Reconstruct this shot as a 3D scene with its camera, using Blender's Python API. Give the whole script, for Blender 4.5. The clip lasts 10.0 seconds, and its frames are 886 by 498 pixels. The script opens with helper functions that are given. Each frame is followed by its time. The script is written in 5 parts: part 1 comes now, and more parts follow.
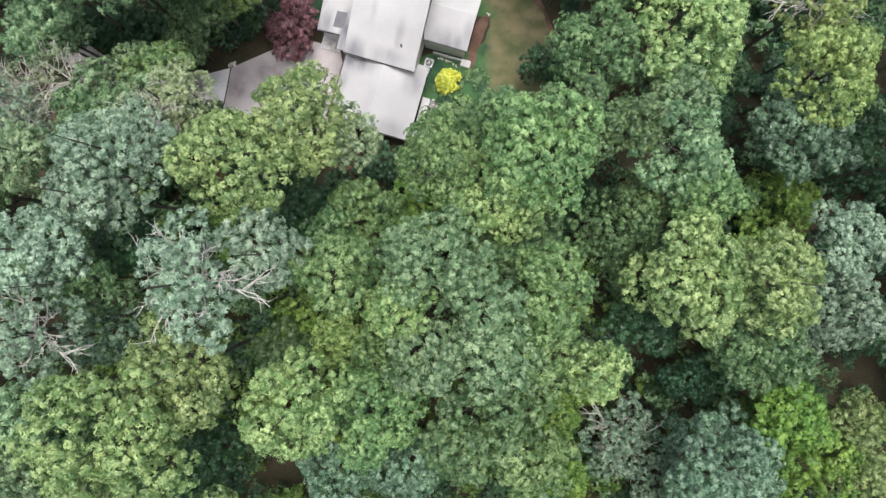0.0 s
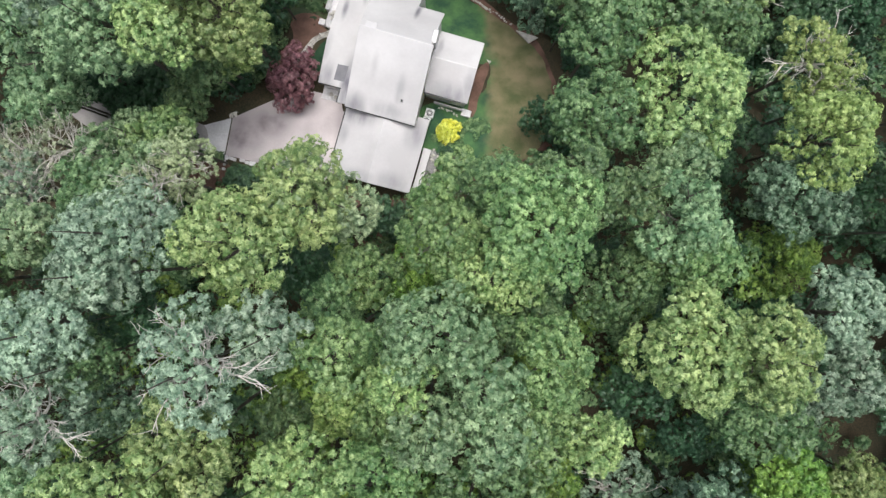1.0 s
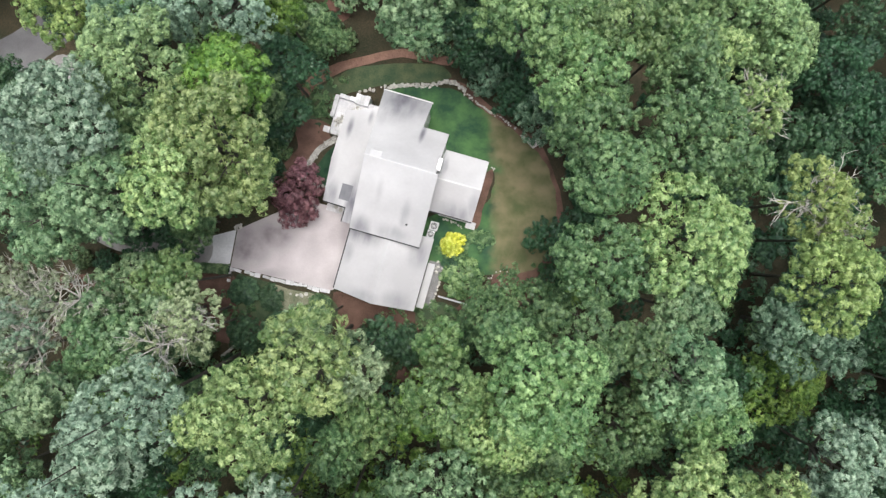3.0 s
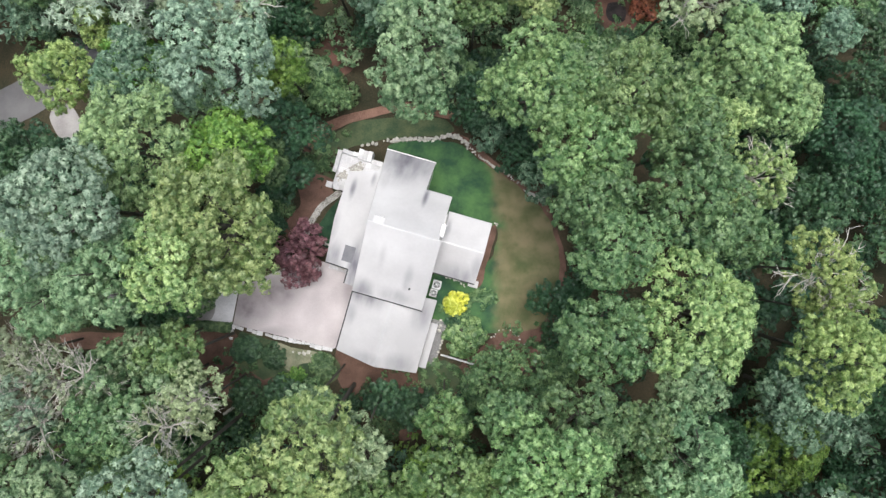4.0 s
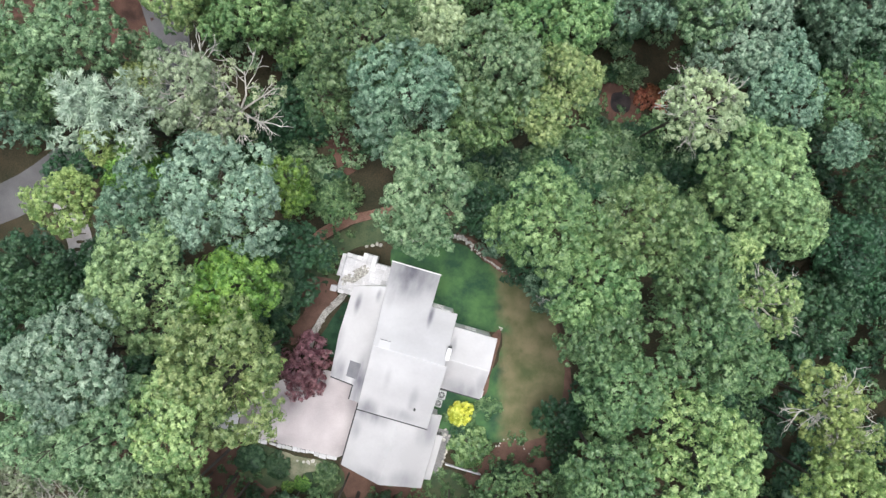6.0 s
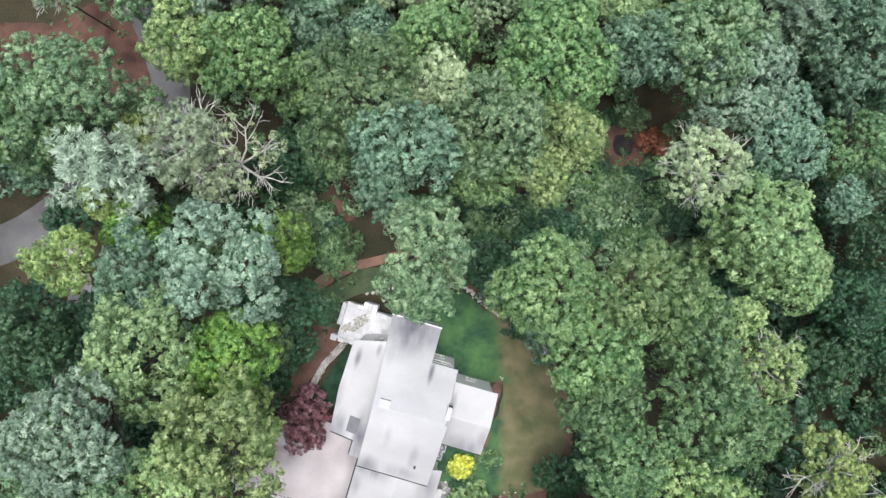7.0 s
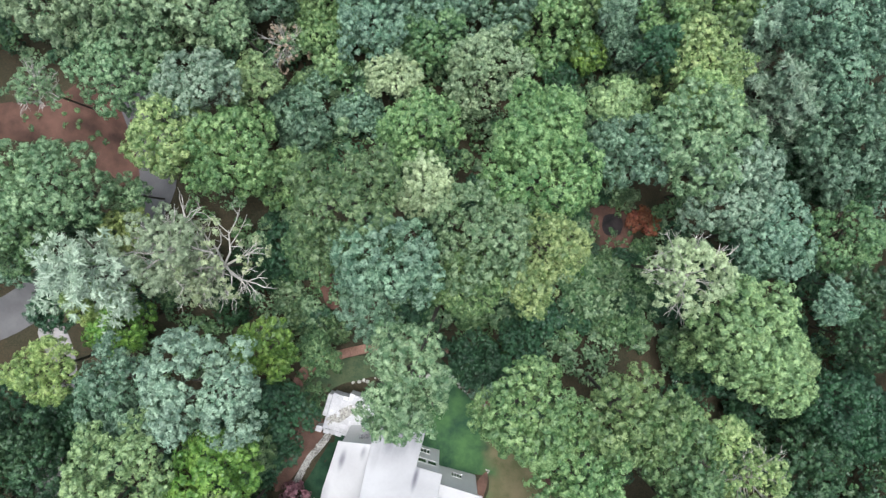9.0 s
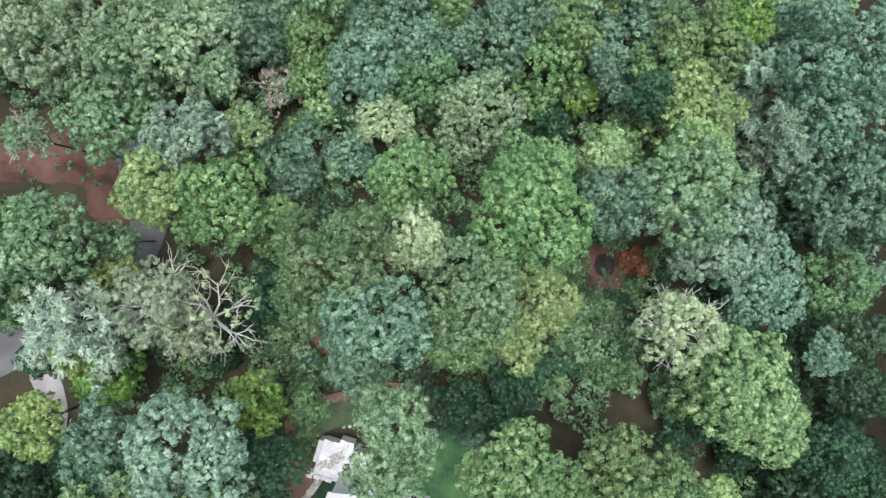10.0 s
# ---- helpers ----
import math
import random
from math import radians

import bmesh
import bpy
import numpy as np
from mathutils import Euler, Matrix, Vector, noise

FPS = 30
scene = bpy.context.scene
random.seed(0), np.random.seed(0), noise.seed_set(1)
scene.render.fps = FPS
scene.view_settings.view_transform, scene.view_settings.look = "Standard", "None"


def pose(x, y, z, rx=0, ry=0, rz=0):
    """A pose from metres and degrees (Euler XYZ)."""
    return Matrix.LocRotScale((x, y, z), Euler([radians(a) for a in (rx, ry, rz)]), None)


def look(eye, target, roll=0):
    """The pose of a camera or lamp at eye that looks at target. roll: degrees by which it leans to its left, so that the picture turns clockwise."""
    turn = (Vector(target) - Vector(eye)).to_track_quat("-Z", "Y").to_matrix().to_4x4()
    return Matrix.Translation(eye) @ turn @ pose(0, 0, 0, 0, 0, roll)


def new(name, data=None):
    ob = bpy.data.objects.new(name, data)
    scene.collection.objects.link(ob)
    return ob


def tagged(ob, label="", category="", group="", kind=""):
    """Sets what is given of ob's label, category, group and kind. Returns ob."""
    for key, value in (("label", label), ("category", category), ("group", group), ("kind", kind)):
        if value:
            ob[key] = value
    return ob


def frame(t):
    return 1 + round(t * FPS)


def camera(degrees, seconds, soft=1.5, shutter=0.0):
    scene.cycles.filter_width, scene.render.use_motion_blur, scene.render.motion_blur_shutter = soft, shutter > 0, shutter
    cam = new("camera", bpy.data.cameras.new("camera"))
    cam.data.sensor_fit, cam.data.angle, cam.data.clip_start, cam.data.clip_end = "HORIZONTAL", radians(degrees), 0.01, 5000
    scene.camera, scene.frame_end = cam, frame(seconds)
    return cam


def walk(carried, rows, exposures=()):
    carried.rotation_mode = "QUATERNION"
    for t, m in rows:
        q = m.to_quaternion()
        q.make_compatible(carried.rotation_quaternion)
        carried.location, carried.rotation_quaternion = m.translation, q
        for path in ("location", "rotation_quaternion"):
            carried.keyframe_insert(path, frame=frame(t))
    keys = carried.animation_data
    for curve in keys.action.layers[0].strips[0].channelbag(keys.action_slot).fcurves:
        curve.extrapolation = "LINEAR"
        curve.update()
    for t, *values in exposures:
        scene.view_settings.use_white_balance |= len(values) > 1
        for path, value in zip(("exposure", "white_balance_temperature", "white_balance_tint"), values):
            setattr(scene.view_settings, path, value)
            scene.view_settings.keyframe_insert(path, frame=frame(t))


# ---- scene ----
cam = camera(63.7, 10.0, soft=1.4)
METRES, EYE, TILT, LEAN, TURN = 49.0, 66.0, -90.0, 0.0, 0.0
ROWS = [
    (0.0, 0.0, 0.0, 0.0, 0.0, 0.0, 0.0),
    (0.5, 0.0025, -0.002, 0.0457, 0.13, -0.04, 0.05),
    (1.0, 0.0024, -0.0033, 0.0958, 0.17, -0.12, 0.09),
    (1.5, 0.001, -0.004, 0.149, 0.19, -0.2, 0.13),
    (2.0, -0.0, -0.0052, 0.2034, 0.25, -0.26, 0.13),
    (2.5, -0.0001, -0.0064, 0.2579, 0.3, -0.33, 0.11),
    (4.0, -0.0042, -0.0015, 0.423, 0.45, -0.39, -0.01),
    (4.5, -0.006, -0.0014, 0.4775, 0.45, -0.38, -0.01),
    (5.0, -0.009, -0.0012, 0.5298, 0.45, -0.43, -0.01),
    (5.5, -0.0122, -0.0, 0.5806, 0.41, -0.46, -0.07),
    (7.0, -0.0159, 0.0115, 0.7254, 0.45, -0.45, -0.36),
    (7.5, -0.0104, 0.0159, 0.7741, 0.47, -0.53, -0.69),
    (8.0, -0.0043, 0.0186, 0.8201, 0.45, -0.59, -0.74),
    (8.5, 0.0019, 0.0189, 0.8644, 0.46, -0.63, -0.65),
    (9.0, 0.0078, 0.0208, 0.9079, 0.42, -0.62, -0.64),
    (9.5, 0.0149, 0.0233, 0.9515, 0.4, -0.56, -0.66),
    (10.0, 0.0234, 0.0241, 0.9955, 0.37, -0.55, -0.71),
]
walk(cam, [(t, pose(0, 0, EYE, TILT, LEAN, TURN) @ pose(METRES * x, METRES * y, METRES * z, 90 + pitch, roll, yaw)) for t, x, y, z, yaw, pitch, roll in ROWS],
     exposures=[(0.0, 0.80, 6500, 9), (3.0, 0.82, 6450, 8), (7.0, 0.86, 6230, 8.5), (10.0, 0.86, 6090, 7)])

# ---- light: a bright overcast sky, thinner and brighter towards the north ----
SUN_UP, SUN_FROM = radians(85), radians(18)
world = bpy.data.worlds.new("overcast_sky")
scene.world = world
world.use_nodes = True
wn, wl = world.node_tree.nodes, world.node_tree.links
wn.clear()
sky = wn.new("ShaderNodeTexSky")
sky.sky_type, sky.sun_disc, sky.sun_elevation, sky.sun_rotation = "NISHITA", False, SUN_UP, SUN_FROM
sky.air_density, sky.dust_density, sky.ozone_density = 1.0, 4.0, 1.0
pale = wn.new("ShaderNodeHueSaturation")
pale.inputs["Saturation"].default_value = 0.45
back = wn.new("ShaderNodeBackground")
back.inputs["Strength"].default_value = 0.142
wout = wn.new("ShaderNodeOutputWorld")
wl.new(sky.outputs[0], pale.inputs["Color"])
wl.new(pale.outputs[0], back.inputs["Color"])
wl.new(back.outputs[0], wout.inputs["Surface"])

sun_data = bpy.data.lights.new("sun", "SUN")
sun_data.energy, sun_data.angle, sun_data.color = 1.5, radians(28), (1.0, 0.97, 0.92)
sun = new("sun", sun_data)
sun.matrix_world = look((0, 0, 120), (-120 * math.cos(SUN_UP) / math.sin(SUN_UP) * math.sin(SUN_FROM), -120 * math.cos(SUN_UP) / math.sin(SUN_UP) * math.cos(SUN_FROM), 0))


# ---- materials ----
def material(name, low, high, scale=3.0, rough=0.8, bump=0.2, fine=12.0, metal=0.0, spec=0.3, random_tint=0.0, detail=6.0, grain=0.4):
    """Two scales of mottling between two colours, with a fine bump."""
    m = bpy.data.materials.new(name)
    m.use_nodes = True
    n, l = m.node_tree.nodes, m.node_tree.links
    bsdf = n["Principled BSDF"]
    bsdf.inputs["Roughness"].default_value, bsdf.inputs["Metallic"].default_value = rough, metal
    bsdf.inputs["Specular IOR Level"].default_value = spec
    where = n.new("ShaderNodeTexCoord")
    big, small = n.new("ShaderNodeTexNoise"), n.new("ShaderNodeTexNoise")
    big.inputs["Scale"].default_value, big.inputs["Detail"].default_value = scale, detail
    small.inputs["Scale"].default_value, small.inputs["Detail"].default_value = scale * fine, 4
    mix = n.new("ShaderNodeMath")
    mix.operation = "MULTIPLY_ADD"
    mix.inputs[1].default_value = grain
    less = n.new("ShaderNodeMath")
    less.operation = "MULTIPLY"
    less.inputs[1].default_value = 1 - grain
    ramp = n.new("ShaderNodeValToRGB")
    ramp.color_ramp.elements[0].position, ramp.color_ramp.elements[1].position = 0.36, 0.64
    ramp.color_ramp.elements[0].color, ramp.color_ramp.elements[1].color = (*low, 1), (*high, 1)
    l.new(where.outputs["Object"], big.inputs["Vector"])
    l.new(where.outputs["Object"], small.inputs["Vector"])
    l.new(big.outputs["Fac"], less.inputs[0])
    l.new(small.outputs["Fac"], mix.inputs[0])
    l.new(less.outputs[0], mix.inputs[2])
    l.new(mix.outputs[0], ramp.inputs["Fac"])
    colour = ramp.outputs["Color"]
    if random_tint:
        info, tint = n.new("ShaderNodeObjectInfo"), n.new("ShaderNodeHueSaturation")
        span = n.new("ShaderNodeMapRange")
        span.inputs["To Min"].default_value, span.inputs["To Max"].default_value = 1 - random_tint, 1 + random_tint
        l.new(info.outputs["Random"], span.inputs["Value"])
        l.new(span.outputs[0], tint.inputs["Value"])
        l.new(colour, tint.inputs["Color"])
        colour = tint.outputs[0]
    l.new(colour, bsdf.inputs["Base Color"])
    if bump:
        b = n.new("ShaderNodeBump")
        b.inputs["Strength"].default_value, b.inputs["Distance"].default_value = bump, 0.05
        l.new(small.outputs["Fac"], b.inputs["Height"])
        l.new(b.outputs[0], bsdf.inputs["Normal"])
    return m


def leaf_material(name, low, high, shine=0.5, through_light=0.28):
    """Leaves: each leaf its own tint, each tree a little of its own, and paler and deeper patches over the crown."""
    m = bpy.data.materials.new(name)
    m.use_nodes = True
    n, l = m.node_tree.nodes, m.node_tree.links
    bsdf, out = n["Principled BSDF"], n["Material Output"]
    bsdf.inputs["Roughness"].default_value, bsdf.inputs["Specular IOR Level"].default_value = 0.42, shine
    where, geo, info = n.new("ShaderNodeTexCoord"), n.new("ShaderNodeNewGeometry"), n.new("ShaderNodeObjectInfo")
    patch = n.new("ShaderNodeTexNoise")
    patch.inputs["Scale"].default_value, patch.inputs["Detail"].default_value = 1.9, 4
    l.new(where.outputs["Object"], patch.inputs["Vector"])
    total = n.new("ShaderNodeMath")
    total.operation = "MULTIPLY_ADD"
    total.inputs[1].default_value = 0.32
    part_of = n.new("ShaderNodeMath")
    part_of.operation = "MULTIPLY_ADD"
    part_of.inputs[1].default_value, part_of.inputs[2].default_value = 2.1, -0.75
    l.new(patch.outputs["Fac"], part_of.inputs[0])
    l.new(geo.outputs["Random Per Island"], total.inputs[0])
    l.new(part_of.outputs[0], total.inputs[2])
    ramp = n.new("ShaderNodeValToRGB")
    ramp.color_ramp.elements[0].position, ramp.color_ramp.elements[1].position = 0.25, 0.75
    ramp.color_ramp.elements[0].color, ramp.color_ramp.elements[1].color = (*low, 1), (*high, 1)
    l.new(total.outputs[0], ramp.inputs["Fac"])
    tint, span, span2 = n.new("ShaderNodeHueSaturation"), n.new("ShaderNodeMapRange"), n.new("ShaderNodeMapRange")
    span.inputs["To Min"].default_value, span.inputs["To Max"].default_value = 0.86, 1.14
    span2.inputs["To Min"].default_value, span2.inputs["To Max"].default_value = 0.484, 0.508
    l.new(info.outputs["Random"], span.inputs["Value"])
    l.new(info.outputs["Random"], span2.inputs["Value"])
    l.new(span.outputs[0], tint.inputs["Value"])
    l.new(span2.outputs[0], tint.inputs["Hue"])
    bough, drift, warmth = n.new("ShaderNodeTexNoise"), n.new("ShaderNodeMapRange"), n.new("ShaderNodeHueSaturation")
    bough.inputs["Scale"].default_value, bough.inputs["Detail"].default_value = 0.34, 2
    drift.inputs["From Min"].default_value, drift.inputs["From Max"].default_value = 0.3, 0.7
    drift.inputs["To Min"].default_value, drift.inputs["To Max"].default_value = 0.513, 0.487
    lift = n.new("ShaderNodeMapRange")
    lift.inputs["From Min"].default_value, lift.inputs["From Max"].default_value = 0.3, 0.7
    lift.inputs["To Min"].default_value, lift.inputs["To Max"].default_value = 0.80, 1.20
    l.new(where.outputs["Object"], bough.inputs["Vector"])
    l.new(bough.outputs["Fac"], drift.inputs["Value"])
    l.new(bough.outputs["Fac"], lift.inputs["Value"])
    l.new(drift.outputs[0], warmth.inputs["Hue"])
    l.new(lift.outputs[0], warmth.inputs["Value"])
    l.new(ramp.outputs["Color"], warmth.inputs["Color"])
    l.new(warmth.outputs[0], tint.inputs["Color"])
    l.new(tint.outputs[0], bsdf.inputs["Base Color"])
    glow = n.new("ShaderNodeBsdfTranslucent")
    l.new(tint.outputs[0], glow.inputs["Color"])
    both = n.new("ShaderNodeMixShader")
    both.inputs[0].default_value = through_light
    l.new(bsdf.outputs[0], both.inputs[1])
    l.new(glow.outputs[0], both.inputs[2])
    l.new(both.outputs[0], out.inputs["Surface"])
    return m


LEAVES = {
    "G": ("mid-green", leaf_material("leaves_mid_green", (0.054, 0.126, 0.048), (0.210, 0.327, 0.148))),
    "g": ("fresh green", leaf_material("leaves_fresh_green", (0.072, 0.158, 0.052), (0.275, 0.409, 0.171))),
    "B": ("blue-green", leaf_material("leaves_blue_green", (0.066, 0.142, 0.087), (0.264, 0.397, 0.271))),
    "Y": ("yellow-green", leaf_material("leaves_yellow_green", (0.126, 0.209, 0.055), (0.394, 0.496, 0.187))),
    "y": ("pale olive-green", leaf_material("leaves_pale_olive", (0.113, 0.208, 0.065), (0.399, 0.514, 0.220))),
    "p": ("grey-green", leaf_material("leaves_grey_green", (0.084, 0.173, 0.079), (0.304, 0.434, 0.239))),
    "P": ("silvery grey-green", leaf_material("leaves_silvery", (0.115, 0.198, 0.131), (0.358, 0.476, 0.344))),
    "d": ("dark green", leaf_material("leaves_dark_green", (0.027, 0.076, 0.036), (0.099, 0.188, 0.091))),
    # Deep green set darker still, carrying the shade between crowns in its colour.
    "D": ("shade-deepened green", leaf_material("leaves_shade_green", (0.021, 0.067, 0.032), (0.059, 0.143, 0.070))),
    "L": ("bright lime-green", leaf_material("leaves_lime", (0.079, 0.188, 0.033), (0.252, 0.434, 0.097))),
    "l": ("bright soft green", leaf_material("leaves_soft_green", (0.129, 0.232, 0.094), (0.388, 0.535, 0.253))),
    "o": ("soft olive-green", leaf_material("leaves_soft_olive", (0.118, 0.196, 0.098), (0.385, 0.500, 0.295))),
    "W": ("faded straw-green", leaf_material("leaves_faded", (0.218, 0.283, 0.145), (0.455, 0.541, 0.325))),
    "S": ("faded grey-green", leaf_material("leaves_grey_straw", (0.153, 0.201, 0.117), (0.327, 0.389, 0.253))),
    "C": ("pale silver-blue needled", leaf_material("needles_silver", (0.22, 0.31, 0.22), (0.52, 0.63, 0.49))),
    "R": ("rust-brown", leaf_material("leaves_rust", (0.22, 0.09, 0.035), (0.48, 0.22, 0.09))),
    "M": ("dark wine-red", leaf_material("leaves_wine", (0.13, 0.055, 0.066), (0.38, 0.19, 0.21))),
    "r": ("pale tan", leaf_material("leaves_tan", (0.32, 0.24, 0.17), (0.58, 0.48, 0.38))),
    "F": ("bright yellow", leaf_material("leaves_yellow", (0.50, 0.54, 0.04), (0.92, 0.95, 0.26))),
}
BARK = material("bark", (0.06, 0.055, 0.045), (0.15, 0.135, 0.115), 4, 0.9, 0.6)
PALE_BARK = material("pale_bark", (0.33, 0.315, 0.285), (0.56, 0.54, 0.50), 4, 0.85, 0.4)
FLOOR = material("leaf_litter", (0.020, 0.028, 0.015), (0.082, 0.060, 0.037), 0.35, 0.95, 0.8, 24, grain=0.6)
SOIL = material("red_mulch", (0.070, 0.042, 0.033), (0.235, 0.137, 0.106), 0.5, 0.95, 0.5, 37, grain=0.35, detail=9.0)
# The mulch again, darkened so the trees' shade sits in its colour.
SHADED_SOIL = material("shaded_soil", (0.036, 0.021, 0.017), (0.165, 0.088, 0.068), 0.5, 0.95, 0.5, 37, grain=0.35, detail=9.0)
PATH = material("trodden_path", (0.16, 0.088, 0.066), (0.33, 0.195, 0.15), 0.6, 0.95, 0.6, 14, grain=0.5)
GREY_GRAVEL = material("grey_gravel", (0.13, 0.128, 0.13), (0.34, 0.33, 0.335), 1.4, 0.9, 0.7, 9, grain=0.7)
GRAVEL = material("pale_gravel", (0.10, 0.09, 0.075), (0.68, 0.66, 0.63), 1.2, 0.9, 0.8, 8, grain=0.7)
LAWN = material("mown_lawn", (0.080, 0.100, 0.042), (0.215, 0.180, 0.106), 0.6, 0.9, 0.6, 30, grain=0.3)


def greener(m, low, high, x_way, y_way, edge):
    """Lush grass grown in beside the house, up to a ragged line across the lawn; its dark tone also holds the walls'
    shade.
    """
    n, l = m.node_tree.nodes, m.node_tree.links
    bsdf = n["Principled BSDF"]
    base = bsdf.inputs["Base Color"].links[0].from_socket
    where, dot, rough = n.new("ShaderNodeTexCoord"), n.new("ShaderNodeVectorMath"), n.new("ShaderNodeTexNoise")
    dot.operation = "DOT_PRODUCT"
    dot.inputs[1].default_value = (x_way, y_way, 0)
    rough.inputs["Scale"].default_value, rough.inputs["Detail"].default_value = 0.7, 6
    add, span, mix = n.new("ShaderNodeMath"), n.new("ShaderNodeMapRange"), n.new("ShaderNodeMix")
    add.operation, add.inputs[1].default_value = "MULTIPLY_ADD", 2.2
    span.interpolation_type = "SMOOTHSTEP"
    span.inputs["From Min"].default_value, span.inputs["From Max"].default_value = edge + 0.3, edge + 1.9
    mix.data_type = "RGBA"
    l.new(where.outputs["Object"], dot.inputs[0])
    l.new(where.outputs["Object"], rough.inputs["Vector"])
    l.new(rough.outputs["Fac"], add.inputs[0])
    south, fall, wider = n.new("ShaderNodeSeparateXYZ"), n.new("ShaderNodeMath"), n.new("ShaderNodeMath")
    fall.operation, fall.inputs[1].default_value, fall.inputs[2].default_value = "MULTIPLY_ADD", -1.5, 22.4 * 1.5 + edge
    wider.operation = "MAXIMUM"
    l.new(where.outputs["Object"], south.inputs[0])
    l.new(south.outputs["Y"], fall.inputs[0])
    l.new(fall.outputs[0], wider.inputs[0])
    l.new(dot.outputs["Value"], wider.inputs[1])
    near, nearer = n.new("ShaderNodeMath"), n.new("ShaderNodeMath")
    near.operation, near.inputs[1].default_value, near.inputs[2].default_value = "MULTIPLY_ADD", 1.1, edge - 1.1 * 4.2
    nearer.operation = "MINIMUM"
    l.new(south.outputs["X"], near.inputs[0])
    l.new(wider.outputs[0], nearer.inputs[0])
    l.new(near.outputs[0], nearer.inputs[1])
    l.new(nearer.outputs[0], add.inputs[2])
    l.new(add.outputs[0], span.inputs["Value"])
    l.new(span.outputs[0], mix.inputs["Factor"])
    blades, ramp = n.new("ShaderNodeTexNoise"), n.new("ShaderNodeValToRGB")
    blades.inputs["Scale"].default_value, blades.inputs["Detail"].default_value = 0.5, 9
    blades.inputs["Roughness"].default_value = 0.65
    ramp.color_ramp.elements[0].position, ramp.color_ramp.elements[1].position = 0.36, 0.64
    ramp.color_ramp.elements[0].color, ramp.color_ramp.elements[1].color = (*low, 1), (*high, 1)
    l.new(where.outputs["Object"], blades.inputs["Vector"])
    l.new(blades.outputs["Fac"], ramp.inputs["Fac"])
    l.new(ramp.outputs["Color"], mix.inputs[6])
    l.new(base, mix.inputs[7])
    l.new(mix.outputs[2], bsdf.inputs["Base Color"])


# The dark teal end puts the house walls' shade into the grass colour.
greener(LAWN, (0.026, 0.072, 0.040), (0.082, 0.172, 0.062), 0.90, 0.436, 14.26)
DRY_GRASS = material("dry_grass", (0.12, 0.145, 0.085), (0.36, 0.34, 0.25), 0.9, 0.95, 0.5, 25, grain=0.5)
GROUND_COVER = material("ground_cover", (0.033, 0.068, 0.036), (0.11, 0.13, 0.066), 0.8, 0.9, 0.8, 12)
CONCRETE = material("driveway_concrete", (0.43, 0.385, 0.40), (0.60, 0.55, 0.565), 0.35, 0.75, 0.1, 30, grain=0.2)
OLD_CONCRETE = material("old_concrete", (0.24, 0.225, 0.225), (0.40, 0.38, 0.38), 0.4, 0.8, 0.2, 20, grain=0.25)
PAVING = material("pale_paving", (0.53, 0.525, 0.55), (0.74, 0.73, 0.76), 0.6, 0.75, 0.2, 10)
FLAG = material("pale_flagstone", (0.50, 0.49, 0.51), (0.76, 0.75, 0.77), 0.8, 0.75, 0.3, 10, random_tint=0.14)
ASPHALT = material("worn_asphalt", (0.11, 0.106, 0.113), (0.17, 0.166, 0.173), 0.5, 0.85, 0.3, 30)
ROOF = material("white_roof_membrane", (0.47, 0.46, 0.478), (0.59, 0.58, 0.596), 0.16, 0.32, 0.03, 20, spec=0.5, grain=0.12)


